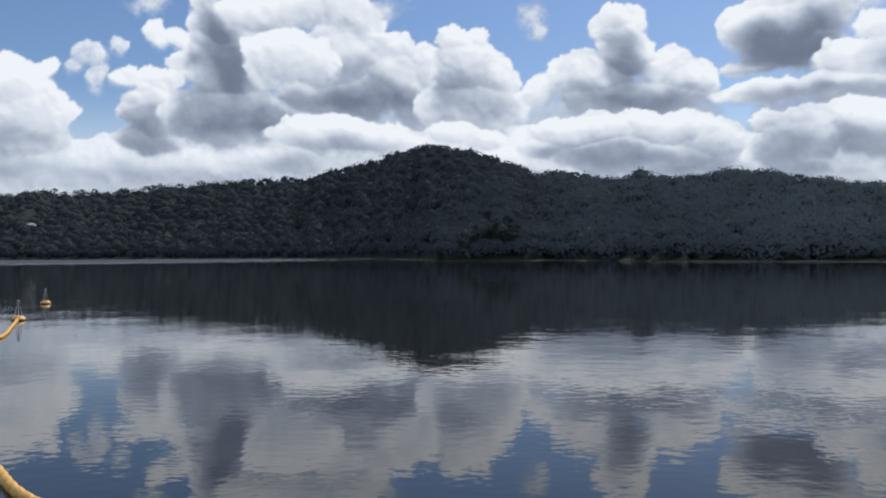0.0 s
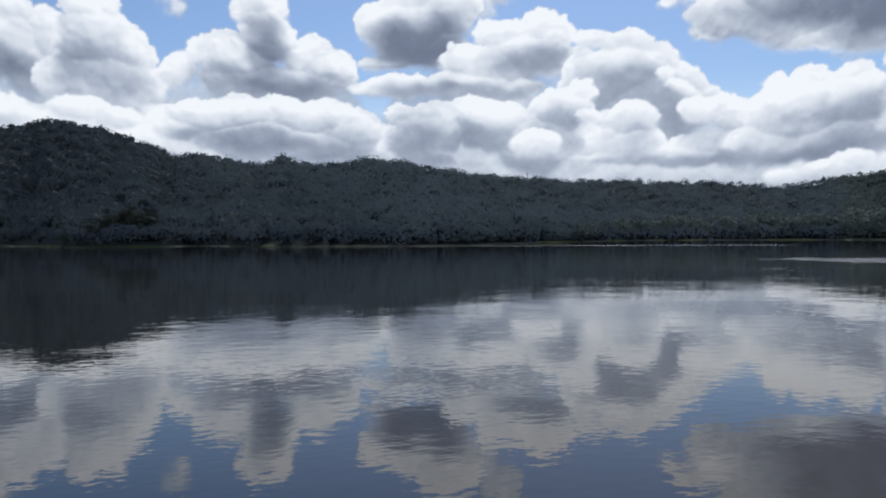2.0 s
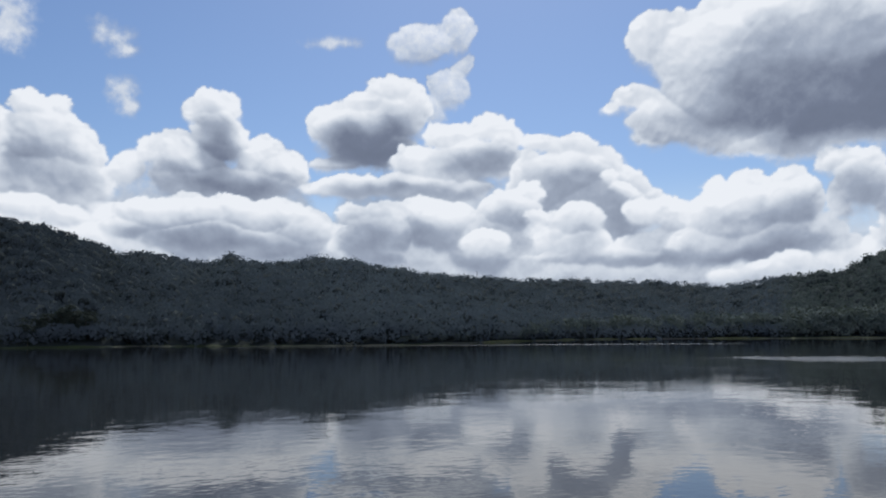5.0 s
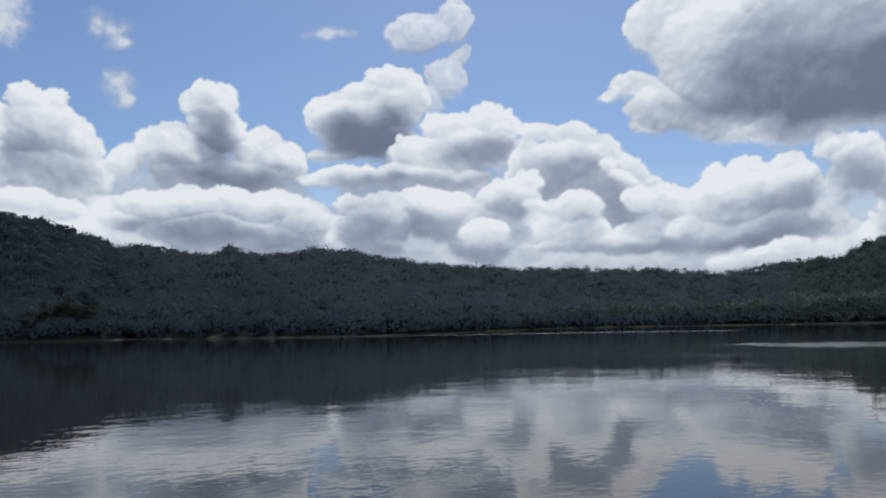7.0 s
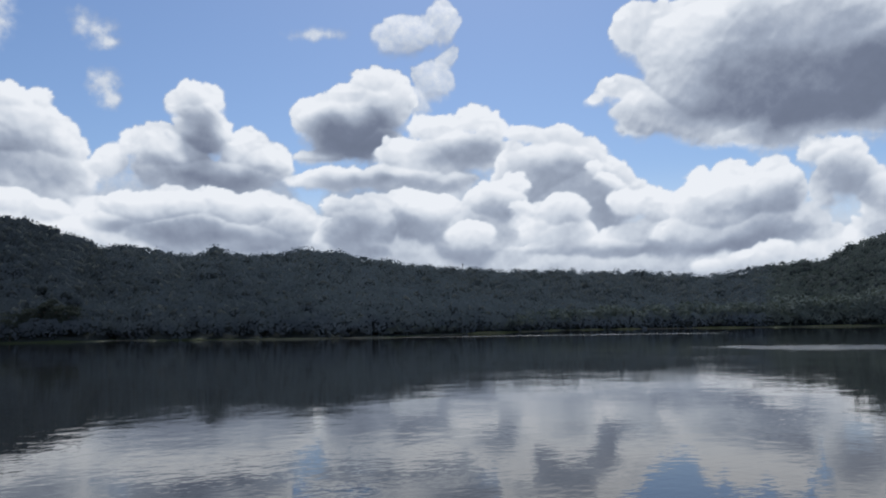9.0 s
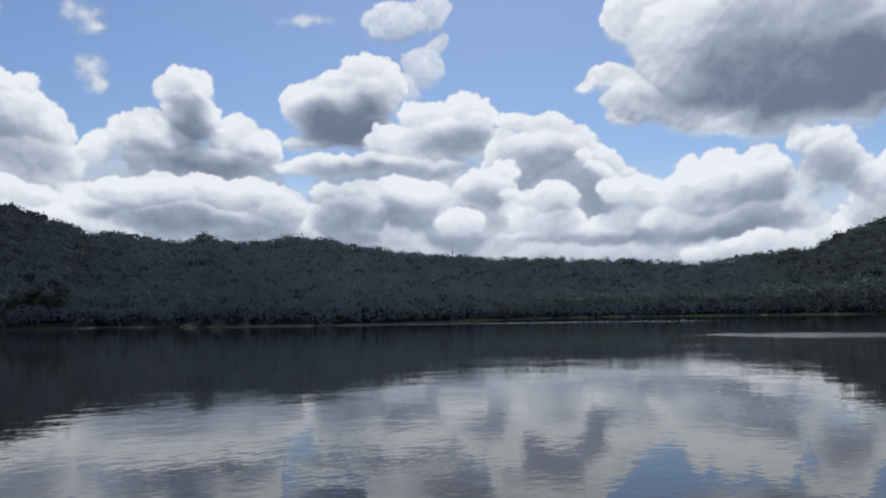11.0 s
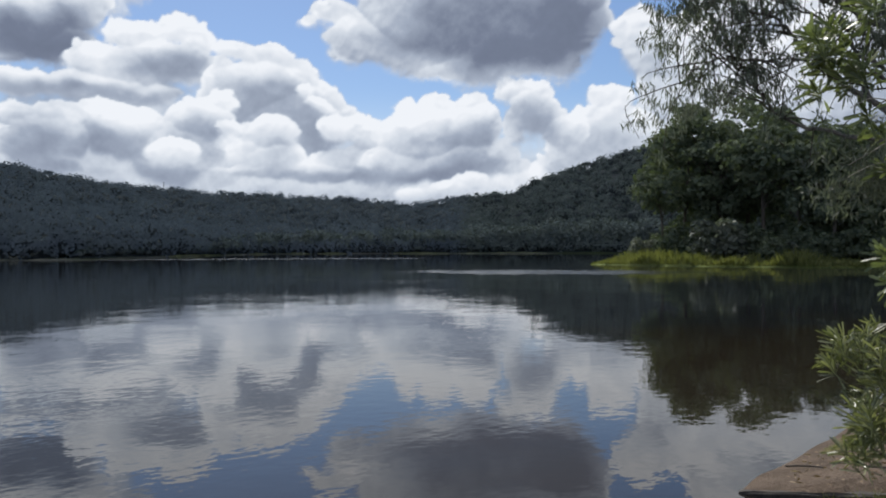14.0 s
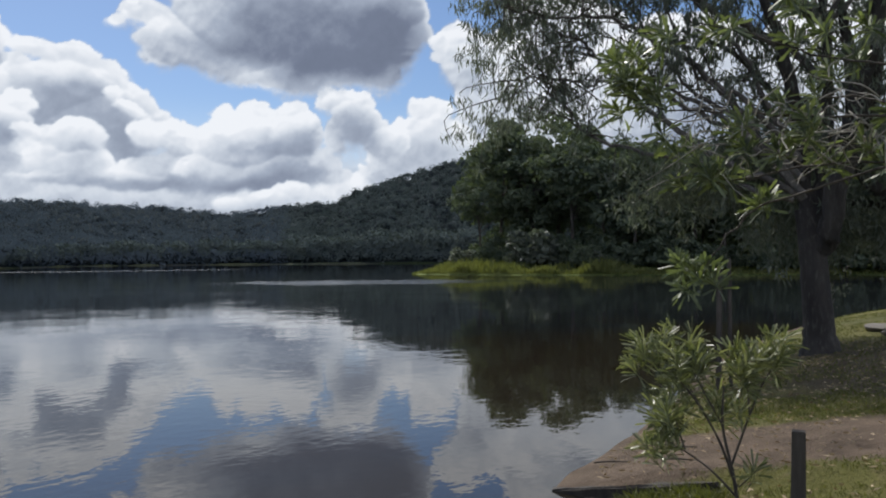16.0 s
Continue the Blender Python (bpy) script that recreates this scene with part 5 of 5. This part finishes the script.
def make_banksia():
    rng = np.random.default_rng(19)
    bx, by = 6.7, -1.5
    bz = float(ground_z(bx, by))
    base = (bx, by, bz)
    ob = tagged(new("banksia_tree"), "banksia tree with stiff green leaf whorls and pale twisted branches", "tree")
    ob.location = base
    geo = Geo()
    tube(geo, smooth_line([(bx, by, bz - 0.2), (bx, by, bz + 0.8), (bx + 0.05, by + 0.1, 2.6), (bx, by + 0.1, 4.4), (bx - 0.1, by, 6.2)], 5), [0.19, 0.15, 0.13, 0.09, 0.04], 10, 0.06, rng)
    part("trunk", geo, BARK, ob, "", True, base)
    limbs = [
        [(6.7, -1.4, 3.0), (6.85, -0.4, 3.4), (7.0, 0.5, 3.55), (7.0, 1.2, 3.62), (7.0, 1.9, 3.75), (7.0, 2.25, 3.98)],
        [(6.7, -1.4, 2.7), (6.9, -0.3, 3.1), (7.1, 0.5, 3.2), (7.1, 1.1, 3.12), (7.0, 1.4, 3.08)],
        [(6.9, -0.1, 3.2), (7.1, 0.7, 3.0), (7.2, 1.2, 2.8), (7.15, 1.5, 2.4)],
        [(6.7, -1.4, 3.4), (6.8, -0.4, 3.8), (7.0, 0.4, 3.95), (7.0, 1.0, 4.2), (7.0, 1.5, 4.4)],
        [(6.8, -0.2, 3.4), (7.2, 0.3, 3.7), (7.3, 0.8, 3.75), (7.3, 1.2, 3.85)],
        [(6.7, -1.4, 2.9), (7.2, -0.5, 3.2), (7.5, 0.1, 3.3), (7.6, 0.6, 3.42)],
        [(6.7, -1.4, 4.2), (5.6, -0.6, 4.75), (4.3, 0.3, 4.85), (3.1, 0.65, 4.55), (2.5, 1.0, 4.1), (2.27, 1.14, 3.95)],
        [(3.1, 0.65, 4.55), (2.5, 1.25, 4.4), (1.98, 1.45, 4.05)],
        [(3.3, 0.55, 4.6), (2.8, 0.65, 4.2), (2.56, 0.73, 3.95)],
    ]
    for pts in limbs:
        line = smooth_line(pts, 5)
        line[1:-1] += rng.normal(size=line[1:-1].shape) * 0.012
        geo = Geo()
        tube(geo, line, [0.012, 0.009, 0.005], 7, 0.08, rng)
        part("limb", geo, BARK_DARK, ob, "", True, base)
    # bare twigs, pale and crooked
    for _ in range(75):
        u = np.array([7.0 + rng.normal() * 0.15, 0.15 + 1.45 * rng.random() ** 1.2, 3.48 + 0.2 * max(-1.0, rng.normal())])
        end = u + rng.normal(size=3) * [0.12, 0.24, 0.2] + [0, 0.06, -0.05]
        geo = Geo()
        tube(geo, smooth_line([u, u + (end - u) * 0.35 + rng.normal(size=3) * 0.03, u + (end - u) * 0.7 + rng.normal(size=3) * 0.03, end], 4), [0.0075, 0.005, 0.003], 5)
        part("twig", geo, BARK_TWIG, ob, "", True, base)
    heads = []
    for c, n, s in (((7.0, 2.2, 3.97), 10, 0.10), ((7.0, 1.85, 3.72), 6, 0.11), ((7.0, 1.42, 3.1), 10, 0.13), ((7.1, 1.58, 2.33), 8, 0.10), ((7.0, 1.05, 3.75), 5, 0.17),
                    ((7.1, 0.55, 3.95), 4, 0.2), ((7.2, 0.15, 3.6), 4, 0.2), ((7.0, 1.0, 4.25), 6, 0.2), ((7.3, 1.1, 2.95), 4, 0.14), ((7.0, 1.6, 3.4), 4, 0.13),
                    ((7.4, 0.5, 3.3), 5, 0.16), ((7.0, 1.65, 4.35), 5, 0.15), ((7.0, -0.3, 3.8), 6, 0.25), ((7.3, 0.15, 3.35), 4, 0.18), ((7.1, 0.75, 4.15), 4, 0.2), ((7.2, 0.4, 3.6), 4, 0.2), ((7.3, 0.1, 4.1), 4, 0.2), ((7.0, 0.85, 3.45), 5, 0.16)):
        heads += [(np.array(c) + rng.normal(size=3) * s, 0.185, 0.026) for _ in range(max(2, n - 2))]
    for c, n, s in (((1.98, 1.45, 3.95), 7, 0.06), ((2.27, 1.14, 3.85), 9, 0.075), ((2.56, 0.73, 3.87), 7, 0.07), ((2.6, 1.0, 4.25), 6, 0.1), ((3.1, 0.6, 4.55), 4, 0.15)):
        heads += [(np.array(c) + rng.normal(size=3) * s, 0.09, 0.013) for _ in range(n)]
    for h, length, width in heads:
        geo = Geo()
        rosette(geo, h, (rng.normal() * 0.4, 0.4, 0.5), 34, length, width, rng, kind=straps)
        part("whorl", geo, LEAF_BANKSIA, ob, "", False, base)
    geo = Geo()
    tube(geo, smooth_line([(2.58, 0.82, 4.0), (2.54, 0.88, 3.88), (2.53, 0.91, 3.80), (2.52, 0.99, 3.70), (2.49, 1.02, 3.66), (2.47, 1.17, 3.60)], 4), [0.005, 0.0035, 0.0035, 0.002], 5)
    tube(geo, smooth_line([(2.55, 0.89, 3.9), (2.57, 0.88, 3.82), (2.56, 0.9, 3.76)], 3), [0.003, 0.002], 4)
    part("twig", geo, BARK_DARK, ob, "thin bare drooping twig", True, base)


make_banksia()


# ---- small things on the bank ----
def bevelled_box(geo_bm, size, at, width=0.01):
    made = bmesh.ops.create_cube(geo_bm, size=1.0)
    bmesh.ops.scale(geo_bm, vec=size, verts=made["verts"])
    bmesh.ops.translate(geo_bm, vec=at, verts=made["verts"])
    edges = list({e for v in made["verts"] for e in v.link_edges})
    bmesh.ops.bevel(geo_bm, geom=edges, offset=width, segments=2, affect="EDGES")


def bm_part(name, bm, mat, parent=None, label=""):
    me = bpy.data.meshes.new(name)
    bm.to_mesh(me)
    bm.free()
    me.materials.append(mat)
    ob = new(name, me)
    if parent:
        ob.parent = parent
    return tagged(ob, label)


def make_post():
    x, y = 6.95, 0.79
    z = float(ground_z(x, y))
    bm = bmesh.new()
    bevelled_box(bm, (0.115, 0.115, 0.86), (0, 0, 1.137 - z - 0.43), 0.006)
    top = [v for v in bm.verts if v.co.z > 1.137 - z - 0.02]
    for v in top:
        v.co.x, v.co.y = v.co.x * 0.86, v.co.y * 0.86
    ob = bm_part("bollard_post", bm, TIMBER)
    ob.matrix_world = pose(x, y, z, 1.0, -0.8, 8)
    tagged(ob, "short square weathered timber post in the grass", "post")


make_post()


def make_stakes():
    for i, (x, y, h) in enumerate(((14.75, 2.91, 2.05), (14.85, 2.725, 2.2))):
        z = float(ground_z(x, y))
        bm = bmesh.new()
        bevelled_box(bm, (0.085 - 0.025 * i, 0.085 - 0.025 * i, h + 0.3), (0, 0, h / 2 - 0.15), 0.008)
        ob = bm_part("tree_stake", bm, TIMBER)
        ob.matrix_world = pose(x, y, z, 0.8 - i, 0.5, 20 * i)
        tagged(ob, "upright grey hardwood garden stake near the water", "stake", "garden stakes")


make_stakes()


def make_sleeper():
    rng = np.random.default_rng(3)
    bm = bmesh.new()
    bevelled_box(bm, (0.09, 1.84, 0.5), (0, 0, -0.25), 0.015)
    bmesh.ops.subdivide_edges(bm, edges=[e for e in bm.edges if abs(e.verts[0].co.y - e.verts[1].co.y) > 1], cuts=8)
    for v in bm.verts:
        v.co += Vector(rng.normal(size=3) * 0.006)
    ob = bm_part("log_edging", bm, TIMBER_DARK)
    ob.matrix_world = pose(8.17, 2.48, 0.20, -11.5, 0, -10)
    tagged(ob, "dark half-buried timber edging at the water's edge", "log")


make_sleeper()


def make_rock(x, y, sx, sy, sz, seed):
    rng = np.random.default_rng(seed)
    bm = bmesh.new()
    bmesh.ops.create_icosphere(bm, subdivisions=3, radius=1.0)
    for v in bm.verts:
        k = 1 + 0.22 * noise.noise(v.co * 1.3 + Vector((seed, 0, 0))) + 0.07 * noise.noise(v.co * 4)
        v.co = Vector((v.co.x * sx, v.co.y * sy, max(min(v.co.z, 0.55), -0.6) * sz)) * k
    ob = bm_part("rock", bm, STONE)
    ob.matrix_world = pose(x, y, float(ground_z(x, y)) + sz * 0.2, 0, 0, rng.random() * 180)
    tagged(ob, "flat grey boulder lying in the lawn", "rock", "boulders on the lawn")


make_rock(23.2, 0.38, 0.65, 0.9, 0.17, 1)
make_rock(21.6, 0.1, 0.45, 0.6, 0.16, 2)


def make_seedling():
    rng = np.random.default_rng(31)
    x, y = 24.5, 1.95
    z = float(ground_z(x, y))
    ob = tagged(new("seedling"), "thin pale-stemmed young tree on the far lawn", "sapling")
    ob.location = (x, y, z)
    geo = Geo()
    tube(geo, smooth_line([(x, y, z - 0.1), (x, y + 0.02, z + 0.6), (x, y - 0.03, z + 1.3)], 4), [0.025, 0.018, 0.008], 6)
    for i in range(5):
        a = rng.random() * 6.28
        tube(geo, smooth_line([(x, y, z + 0.6 + i * 0.13), (x + 0.2 * math.cos(a), y + 0.2 * math.sin(a), z + 0.85 + i * 0.13)], 3), [0.01, 0.004], 5)
    part("stem", geo, BARK_PALE, ob, "", True, (x, y, z))
    lf = Geo()
    for _ in range(12):
        spray(lf, np.array([x, y, z + 1.1]) + rng.normal(size=3) * [0.2, 0.25, 0.2], 9, 0.06, 0.12, 0.03, rng, 0.2)
    part("foliage", lf, LEAF_GUM, ob, "", False, (x, y, z))


make_seedling()


def on_track(x, y):
    return (np.abs(x - (10.15 - 0.33 * y)) < 1.15) | (np.hypot((x - 9.35) / 1.16, (y - 2.6) / 1.05) < 1.0)


def make_grass():
    rng = np.random.default_rng(14)
    n = 30000
    x, y = 5.5 + 7.5 * rng.random(n), -2.5 + 6.0 * rng.random(n)
    z = ground_z(x, y)
    ok = (z > 0.09) & ~on_track(x, y)
    x, y, z = x[ok], y[ok], z[ok]
    geo = Geo()
    m = len(x)
    way = np.stack([rng.normal(size=m) * 0.5, rng.normal(size=m) * 0.5, np.ones(m)], -1)
    leaves(geo, np.stack([x, y, z - 0.01], -1), way, 0.035 + 0.055 * rng.random(m), 0.009, rng, 0.2)
    n = 26000
    x, y = 11.3 + 24 * rng.random(n) ** 1.3, -3.0 + 7.2 * rng.random(n)
    z = ground_z(x, y)
    ok = (z > 0.10) & ~on_track(x, y) & (np.sin(x * 1.3) + np.sin(y * 2.1 + x) > -0.9)
    x, y, z = x[ok], y[ok], z[ok]
    m = len(x)
    way = np.stack([rng.normal(size=m) * 0.5, rng.normal(size=m) * 0.5, np.ones(m)], -1)
    leaves(geo, np.stack([x, y, z - 0.01], -1), way, 0.04 + 0.07 * rng.random(m), 0.016, rng, 0.2)
    # rank tufts that hang over the timber edging
    for _ in range(60):
        v = rng.random()
        at = np.array([8.10 - 0.12 * v - 0.45 * rng.random() ** 2, 2.5 - 1.0 * v, 0.0])
        at[2] = float(ground_z(at[0], at[1]))
        m = 26
        way = np.stack([rng.normal(size=m) * 0.55, rng.normal(size=m) * 0.55, np.ones(m)], -1)
        leaves(geo, at + rng.normal(size=(m, 3)) * [0.05, 0.05, 0], way, 0.12 + 0.16 * rng.random(m), 0.012, rng, 0.25)
    tagged(part("grass", geo, GRASS_BLADE), "short green lawn grass on the lake bank", "grass", kind="stuff")
    lit = Geo()
    n = 2600
    x, y = 6.2 + 14 * rng.random(n) ** 1.2, -2 + 5.2 * rng.random(n)
    z = ground_z(x, y)
    ok = z > 0.03
    x, y, z = x[ok], y[ok], z[ok]
    m = len(x)
    way = np.stack([rng.normal(size=m), rng.normal(size=m), 0.12 * rng.normal(size=m)], -1)
    leaves(lit, np.stack([x, y, z + 0.025 + 0.02 * rng.random(m)], -1), way, 0.035 + 0.07 * rng.random(m), 0.022, rng)
    tagged(part("leaf_litter", lit, DRY_LEAF), "dry fallen leaves scattered on the bare soil", "leaf litter", kind="stuff")
    for i, (x, y, turn, length) in enumerate(((9.2, 2.95, -62, 0.5), (9.3, 2.4, -75, 0.3), (9.6, 2.3, -50, 0.36), (8.9, 2.1, -85, 0.4))):
        geo = Geo()
        z = float(ground_z(x, y)) + 0.025
        d = np.array([math.cos(radians(turn)), math.sin(radians(turn)), 0.0])
        tube(geo, smooth_line([np.array([x, y, z]) - d * length / 2, np.array([x, y, z + 0.01]) + [0, 0.02, 0], np.array([x, y, z]) + d * length / 2], 4), [0.012, 0.010, 0.005], 6, 0.1, rng)
        tagged(part("stick", geo, BARK_DARK, None, "", True, (x, y, z)), "fallen dry stick on the bare soil", "stick", "fallen sticks")


make_grass()


# ---- the floating barrier and marker buoys ----
def make_barrier():
    line = smooth_line([(-2.6, 4.6, 0), (-3.6, 5.9, 0), (-4.92, 7.1, 0), (-5.65, 8.0, 0), (-6.65, 9.4, 0), (-10.2, 14.5, 0), (-13.4, 20.5, 0), (-13.75, 23.2, 0), (-15.3, 26.9, 0), (-16.55, 29.7, 0)], 40)
    dist = np.concatenate([[0], np.cumsum(np.linalg.norm(np.diff(line, axis=0), axis=1))])
    ob = tagged(new("floating_barrier"), "yellow floating barrier of plastic floats curving over the water", "barrier")
    rope = Geo()
    tube(rope, line[::8] + [0, 0, 0.03], [0.018, 0.018], 6)
    part("rope", rope, BLACK, ob)
    ob.location = (-0.14, -0.27, 0)
    geo = Geo()
    prof = np.array([(-0.135, 0.03), (-0.13, 0.06), (-0.105, 0.082), (-0.05, 0.09), (0.05, 0.09), (0.105, 0.082), (0.13, 0.06), (0.135, 0.03)])
    tube(geo, np.stack([prof[:, 0], 0 * prof[:, 0], 0 * prof[:, 0]], -1), [0.025, 0.045, 0.058, 0.064, 0.064, 0.058, 0.045, 0.025], 12)
    shared = geo.mesh("float", True)
    shared.materials.append(YELLOW)
    for s in np.arange(0.1, dist[-1], 0.275):
        p = np.array([np.interp(s, dist, line[:, k]) for k in range(3)])
        q = np.array([np.interp(s + 0.1, dist, line[:, k]) for k in range(3)])
        f = new("float", shared)
        f.parent = ob
        f.matrix_local = pose(p[0], p[1], 0.035, 0, 0, math.degrees(math.atan2(q[1] - p[1], q[0] - p[0])))


make_barrier()


def make_buoy(x, y):
    ob = tagged(new("marker_buoy"), "yellow marker buoy with a pale open frame on top", "buoy", "marker buoys")
    ob.location = (x, y, 0)
    body = Geo()
    tube(body, np.array([(0, 0, -0.12), (0, 0, -0.10), (0, 0, -0.02), (0, 0, 0.06), (0, 0, 0.14), (0, 0, 0.17)]), [0.12, 0.20, 0.25, 0.25, 0.18, 0.08], 18)
    part("float", body, YELLOW, ob, "", True)
    band = Geo()
    tube(band, np.array([(0, 0, 0.005), (0, 0, 0.045)]), [0.258, 0.258], 18)
    part("band", band, BLACK, ob, "dark band at the waterline", True)
    for i in range(4):
        a = i * math.pi / 2 + 0.4
        leg = Geo()
        tube(leg, np.array([(0.13 * math.cos(a), 0.13 * math.sin(a), 0.12), (0.03 * math.cos(a), 0.03 * math.sin(a), 0.68)]), [0.013, 0.010], 6)
        part("rod", leg, BUOY_WHITE, ob, "", True)
    top = Geo()
    tube(top, np.array([(0, 0, 0.64), (0, 0, 0.66), (0, 0, 0.75), (0, 0, 0.77)]), [0.025, 0.045, 0.045, 0.015], 10)
    part("lamp", top, BUOY_WHITE, ob, "", True)


make_buoy(-20.54, 39.73)
make_buoy(-16.74, 29.63)


# ---- far signs of people on the hills ----
def make_house(x, y, turn, label):
    z = float(ground_z(x, y))
    ob = tagged(new("house"), label, "house", "far houses")
    ob.matrix_world = pose(x, y, z, 0, 0, turn)
    bm = bmesh.new()
    bevelled_box(bm, (7, 5, 3.2), (0, 0, 1.4), 0.05)
    bm_part("wall", bm, PALE_WALL, ob)
    bm = bmesh.new()
    v = [bm.verts.new(c) for c in ((-3.9, -3, 2.95), (3.9, -3, 2.95), (3.9, 3, 2.95), (-3.9, 3, 2.95), (-3.2, 0, 4.6), (3.2, 0, 4.6))]
    for f in ((0, 1, 5, 4), (2, 3, 4, 5), (1, 2, 5), (3, 0, 4), (3, 2, 1, 0)):
        bm.faces.new([v[i] for i in f])
    bm_part("roof", bm, ROOF_GREY, ob)


def make_mast():
    az, d = 29.95, 735.0
    x, y = d * math.sin(radians(az)), d * math.cos(radians(az))
    z = float(ground_z(x, y))
    top = 2.5 + d * math.tan(radians(4.25))
    ob = tagged(new("radio_mast"), "slim dark radio mast on the wooded ridge", "mast")
    ob.location = (x, y, z)
    geo = Geo()
    tube(geo, np.array([(0, 0, -0.5), (0, 0, top - z)]), [0.35, 0.2], 8)
    part("pole", geo, BARK_DARK, ob)
    for h in (1.0, 2.4):
        arm = Geo()
        tube(arm, np.array([(-0.9, 0, top - z - h), (0.9, 0, top - z - h)]), [0.12, 0.12], 6)
        part("crossarm", arm, BARK_DARK, ob)


make_mast()
for _a, _d, _turn in HOUSES:
    make_house(_d * math.sin(radians(_a)), _d * math.cos(radians(_a)), _turn - _a, "small pale house among trees on the far hillside")
